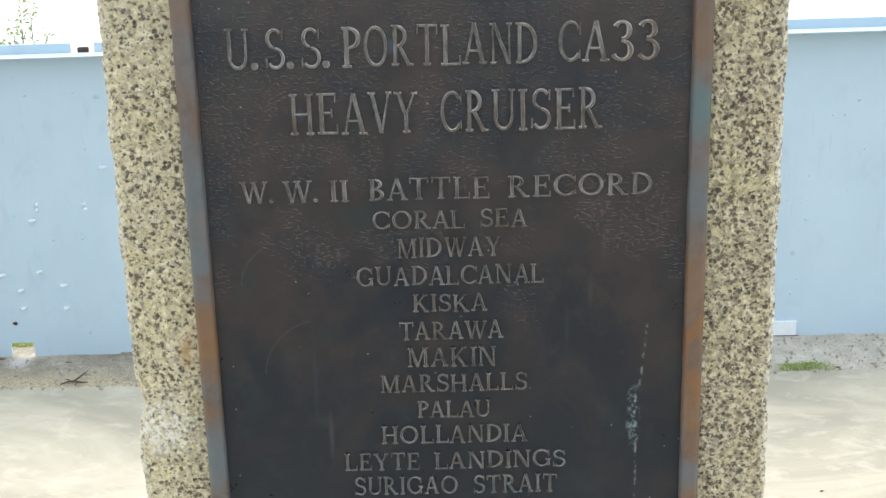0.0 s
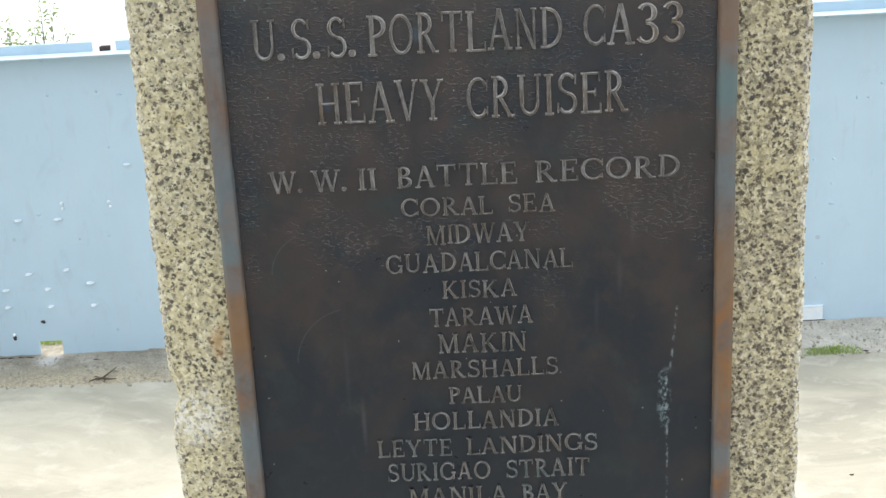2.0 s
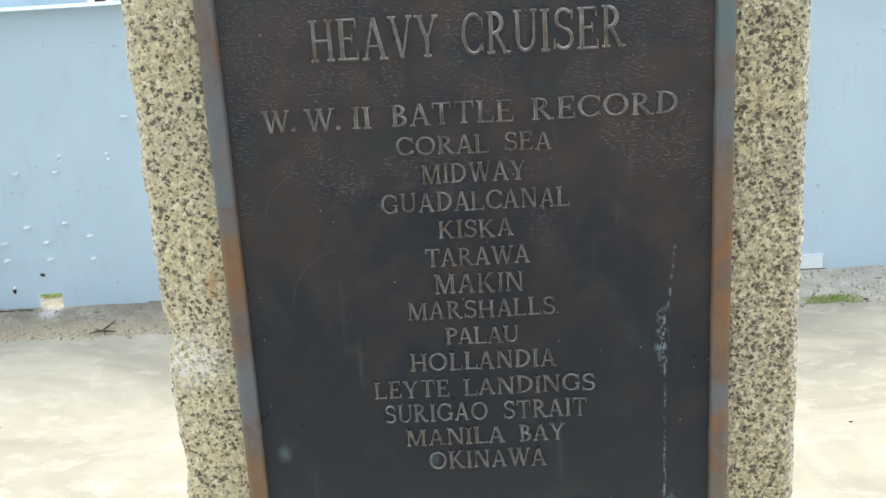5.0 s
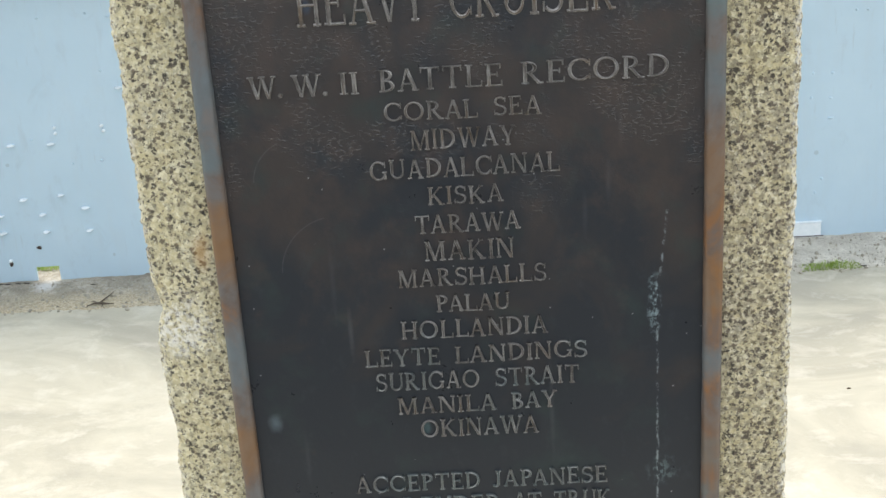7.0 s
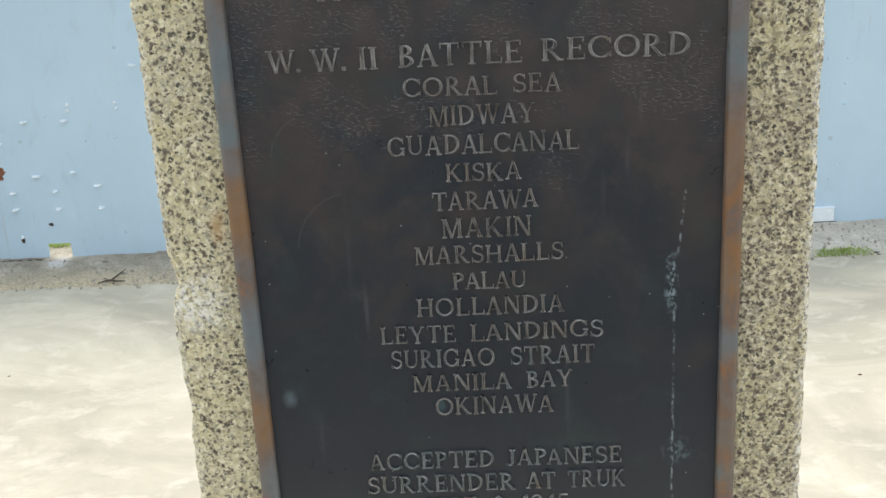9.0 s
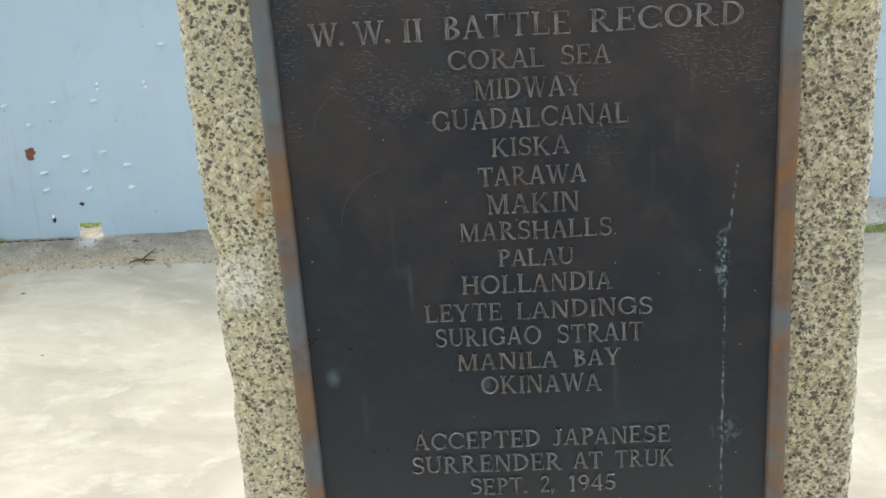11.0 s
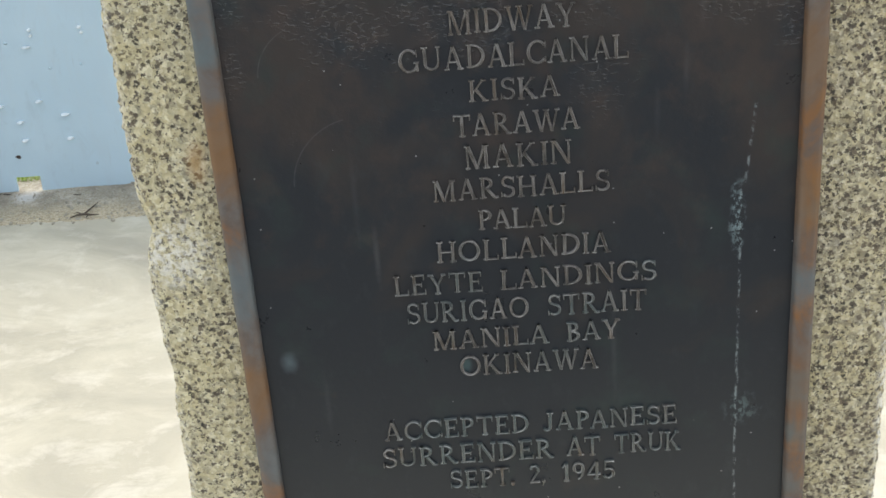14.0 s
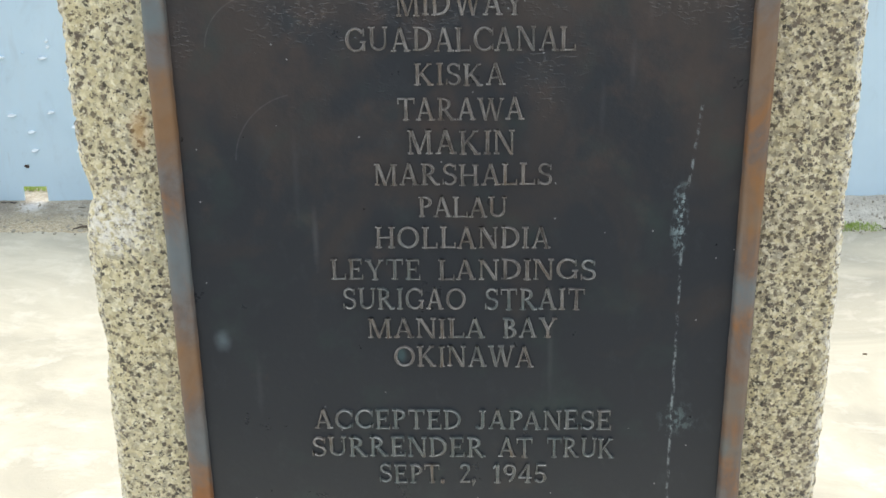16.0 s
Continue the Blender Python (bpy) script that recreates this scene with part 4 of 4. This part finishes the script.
def twig(at, turn):
    """A dead forked twig lying on the strip."""
    x, y = at
    bm = bmesh.new()
    z = gutter_z(x, y) + 0.004
    stem = [(-0.055, -0.010, 0.0), (-0.025, 0.002, 0.006), (0.0, 0.0, 0.008), (0.030, -0.006, 0.006), (0.058, 0.002, 0.002)]
    tube(bm, stem, [0.0022, 0.0042, 0.0052, 0.0040, 0.0016], 6)
    tube(bm, [(0.0, 0.0, 0.008), (0.018, 0.040, 0.014), (0.040, 0.090, 0.020)], [0.0042, 0.0032, 0.0014], 6)
    tube(bm, [(-0.012, 0.001, 0.007), (-0.026, 0.018, 0.010), (-0.048, 0.026, 0.004)], [0.003, 0.002, 0.001], 6)
    tube(bm, [(0.020, -0.004, 0.007), (0.012, -0.024, 0.004), (0.030, -0.040, 0.000)], [0.0022, 0.0016, 0.0008], 6)
    bmesh.ops.transform(bm, matrix=pose(x, y, z, 0, 0, turn) @ Matrix.Scale(0.72, 4), verts=bm.verts)
    ob = part("twig", bm, BARK, None, "", True)
    tagged(ob, "dead dark forked twig lying on the gritty strip", "twig")


twig((-1.150, 2.665), 0)


def scrap(name, x, y, w, h, material, label, category, seed):
    """A curled dead leaf or flake that lies on the ground."""
    bm = bmesh.new()
    n = 9
    z = (gutter_z(x, y) if y > gutter_front(x) else 0.0) + 0.0006
    rings = []
    for i in range(n):
        s = -1 + 2 * i / (n - 1)
        half = h * (1 - s * s) ** 0.6 * (1 + 0.4 * wob(s * 3, seed)) + 0.0004
        lift = 0.05 * w * s * s
        rings.append([bm.verts.new((w * s, -half, lift)), bm.verts.new((w * s, 0, lift + 0.2 * h)), bm.verts.new((w * s, half, lift * 1.2))])
    for a, b in zip(rings, rings[1:]):
        for k in range(2):
            bm.faces.new((a[k], b[k], b[k + 1], a[k + 1]))
    bmesh.ops.solidify(bm, geom=bm.faces[:], thickness=0.0005)
    bmesh.ops.transform(bm, matrix=pose(x, y, z, 0, 0, 40 * wob(seed * 1.37, 2.2)), verts=bm.verts)
    tagged(part(name, bm, material, None, "", True), label, category)


scrap("dead_leaf", 0.885, 1.890, 0.006, 0.0035, DEAD_LEAF, "small brown dead leaf on pale concrete", "leaf", 1)
scrap("dead_leaf", -1.215, 2.835, 0.012, 0.005, BARK, "dark dead leaf on the gritty strip", "leaf", 4)
for k in range(9):
    scrap("dead_leaf", -1.665 + 0.028 * k + 0.008 * wob(k * 3.1), 2.874 + 0.008 * wob(k * 1.7, 4), 0.012 + 0.006 * abs(wob(k * 2.3)), 0.0045, CHIP, "blackened leaf litter against the wall foot", "leaf", 7 * k)
scrap("dead_leaf", 1.150, 2.660, 0.009, 0.006, CHIP, "dark curled dead leaf beside the grass tuft", "leaf", 5)
scrap("dead_leaf", -1.455, 2.471, 0.006, 0.004, DEAD_LEAF, "small brown leaf scrap on pale concrete", "leaf", 3)
scrap("dead_leaf", -1.262, 2.06, 0.004, 0.0025, DEAD_LEAF, "small brown leaf scrap on pale concrete", "leaf", 9)

# crumbs of stone on the strip
rng = random.Random(4)
bm_verts, bm_faces = [], []
unit = bmesh.new()
bmesh.ops.create_icosphere(unit, subdivisions=1, radius=1.0)
shape = [v.co.copy() for v in unit.verts]
tris = [[v.index for v in f.verts] for f in unit.faces]
unit.free()
for k in range(3600):
    x = rng.uniform(-1.9, 1.75)
    y0 = gutter_front(x)
    y = y0 + (2.89 - y0) * rng.random() ** 1.1 + rng.uniform(-0.01, 0.005)
    r = 0.0014 + 0.0058 * rng.random() ** 5
    z = gutter_z(x, y) + r * 0.3
    start = len(bm_verts)
    turn = Euler((rng.random() * 6, rng.random() * 6, rng.random() * 6)).to_matrix()
    squash = Vector((rng.uniform(0.7, 1.4), rng.uniform(0.6, 1.2), rng.uniform(0.5, 0.9)))
    for p in shape:
        q = turn @ Vector((p.x * squash.x, p.y * squash.y, p.z * squash.z)) * r * rng.uniform(0.85, 1.15)
        bm_verts.append((x + q.x, y + q.y, z + q.z))
    bm_faces.extend([tuple(start + i for i in t) for t in tris])
crumbs = sheet("stone_crumbs", bm_verts, bm_faces, STONE, smooth=False)
tagged(crumbs, "loose pale stone crumbs strewn along the gritty strip", "gravel", kind="stuff")


def grass(label, x0, x1, y0, y1, n, high, seed):
    """A low tuft of bent blades."""
    r = random.Random(seed)
    verts, faces = [], []
    for _ in range(n):
        s = r.random()
        x, y = x0 + (x1 - x0) * s, r.uniform(y0, y1)
        h = high * r.uniform(0.4, 1.0) * (0.4 + 0.6 * math.sin(math.pi * min(1, max(0, s))))
        a, bend, w = r.uniform(0, 6.28), r.uniform(0.3, 1.1) * h, r.uniform(0.0008, 0.0017)
        side = Vector((-math.sin(a), math.cos(a), 0)) * w
        way = Vector((math.cos(a), math.sin(a), 0))
        z = gutter_z(x, y) if y < 3.02 else 0.0
        foot = Vector((x, y, z - 0.002))
        mid, tip = foot + Vector((0, 0, h * 0.65)) + way * bend * 0.35, foot + Vector((0, 0, h)) + way * bend
        k = len(verts)
        verts.extend([tuple(foot - side), tuple(foot + side), tuple(mid + side * 0.8), tuple(mid - side * 0.8), tuple(tip)])
        faces.extend([(k, k + 1, k + 2, k + 3), (k + 3, k + 2, k + 4)])
    tagged(sheet("grass_tuft", verts, faces, BLADE, smooth=False), label, "grass", kind="stuff")


grass("low green grass tuft at the edge of the gritty strip", 0.962, 1.140, 2.645, 2.690, 520, 0.017, 3)
grass("bright green grass behind the drain slot", -1.50, -1.25, 2.985, 3.10, 900, 0.030, 8)
grass("thin weeds in the wall corner", -1.700, -1.655, 2.868, 2.888, 60, 0.030, 5)


# ---- sapling on the slope beyond ----
def sapling(x, y):
    r = random.Random(12)
    foot = ground_height(y)
    tree = new("sapling")
    tree.location = (x, y, foot)
    tagged(tree, "slender young tree with sparse light green leaves on the slope", "tree")
    top = 0.17 - foot
    bm = bmesh.new()
    tube(bm, [(0, 0, -0.1), (0.05, 0, top * 0.35), (-0.03, 0.02, top * 0.7), (0.02, 0, top)], [0.035, 0.028, 0.018, 0.006], 8)
    shoots = []
    for dx, dy, up in ((-0.12, 0.0, 0.24), (0.05, 0.02, 0.50), (0.14, -0.05, 0.44), (-0.04, 0.1, 0.30), (-0.22, 0.05, 0.34), (0.20, 0.05, 0.24),
                       (-0.34, 0.0, 0.40), (-0.45, 0.1, 0.22), (-0.16, -0.08, 0.28), (0.02, 0.08, 0.26),
                       (-0.10, 0.05, 0.16), (-0.18, -0.03, 0.20), (-0.26, 0.04, 0.19), (-0.30, -0.05, 0.14), (-0.05, -0.04, 0.14), (0.08, 0.05, 0.13)):
        start = Vector((dx * 0.25, dy * 0.25, top - 0.35 * r.random() - 0.1))
        tip = Vector((dx, dy, top + up))
        mid = (start + tip) / 2 + Vector((dx * 0.25, 0, -0.03))
        tube(bm, [start, mid, tip], [0.006, 0.004, 0.0012], 5)
        shoots.append((start, mid, tip))
    for k in range(16):
        a = k * 2.4
        h = top * (0.35 + 0.6 * k / 16)
        start = Vector((0, 0, h))
        tip = start + Vector((math.cos(a), math.sin(a), 0.35)) * (0.55 - 0.3 * k / 16)
        tip.z = min(tip.z, top + 0.05)
        tube(bm, [start, (start + tip) / 2 + Vector((0, 0, 0.04)), tip], [0.010, 0.006, 0.002], 5)
        shoots.append((start, (start + tip) / 2, tip))
    part("trunk", bm, BARK, tree, "", True)
    verts, faces = [], []
    for start, mid, tip in shoots:
        for _ in range(80):
            s = r.random() ** 0.45
            p = start.lerp(mid, s * 2) if s < 0.5 else mid.lerp(tip, s * 2 - 1)
            size = r.uniform(0.011, 0.022)
            way = Vector((r.gauss(0, 1), r.gauss(0, 1), r.gauss(0.1, 0.6))).normalized()
            side = way.cross(Vector((r.gauss(0, 1), r.gauss(0, 1), 1))).normalized() * size * 0.42
            p = p + way * r.uniform(0.0, 0.032)
            k = len(verts)
            verts.extend([tuple(p), tuple(p + way * size + side), tuple(p + way * size * 2), tuple(p + way * size - side)])
            faces.append((k, k + 1, k + 2, k + 3))
    sheet("crown", verts, faces, LEAF, tree, smooth=False)


sapling(-2.985, 8.0)
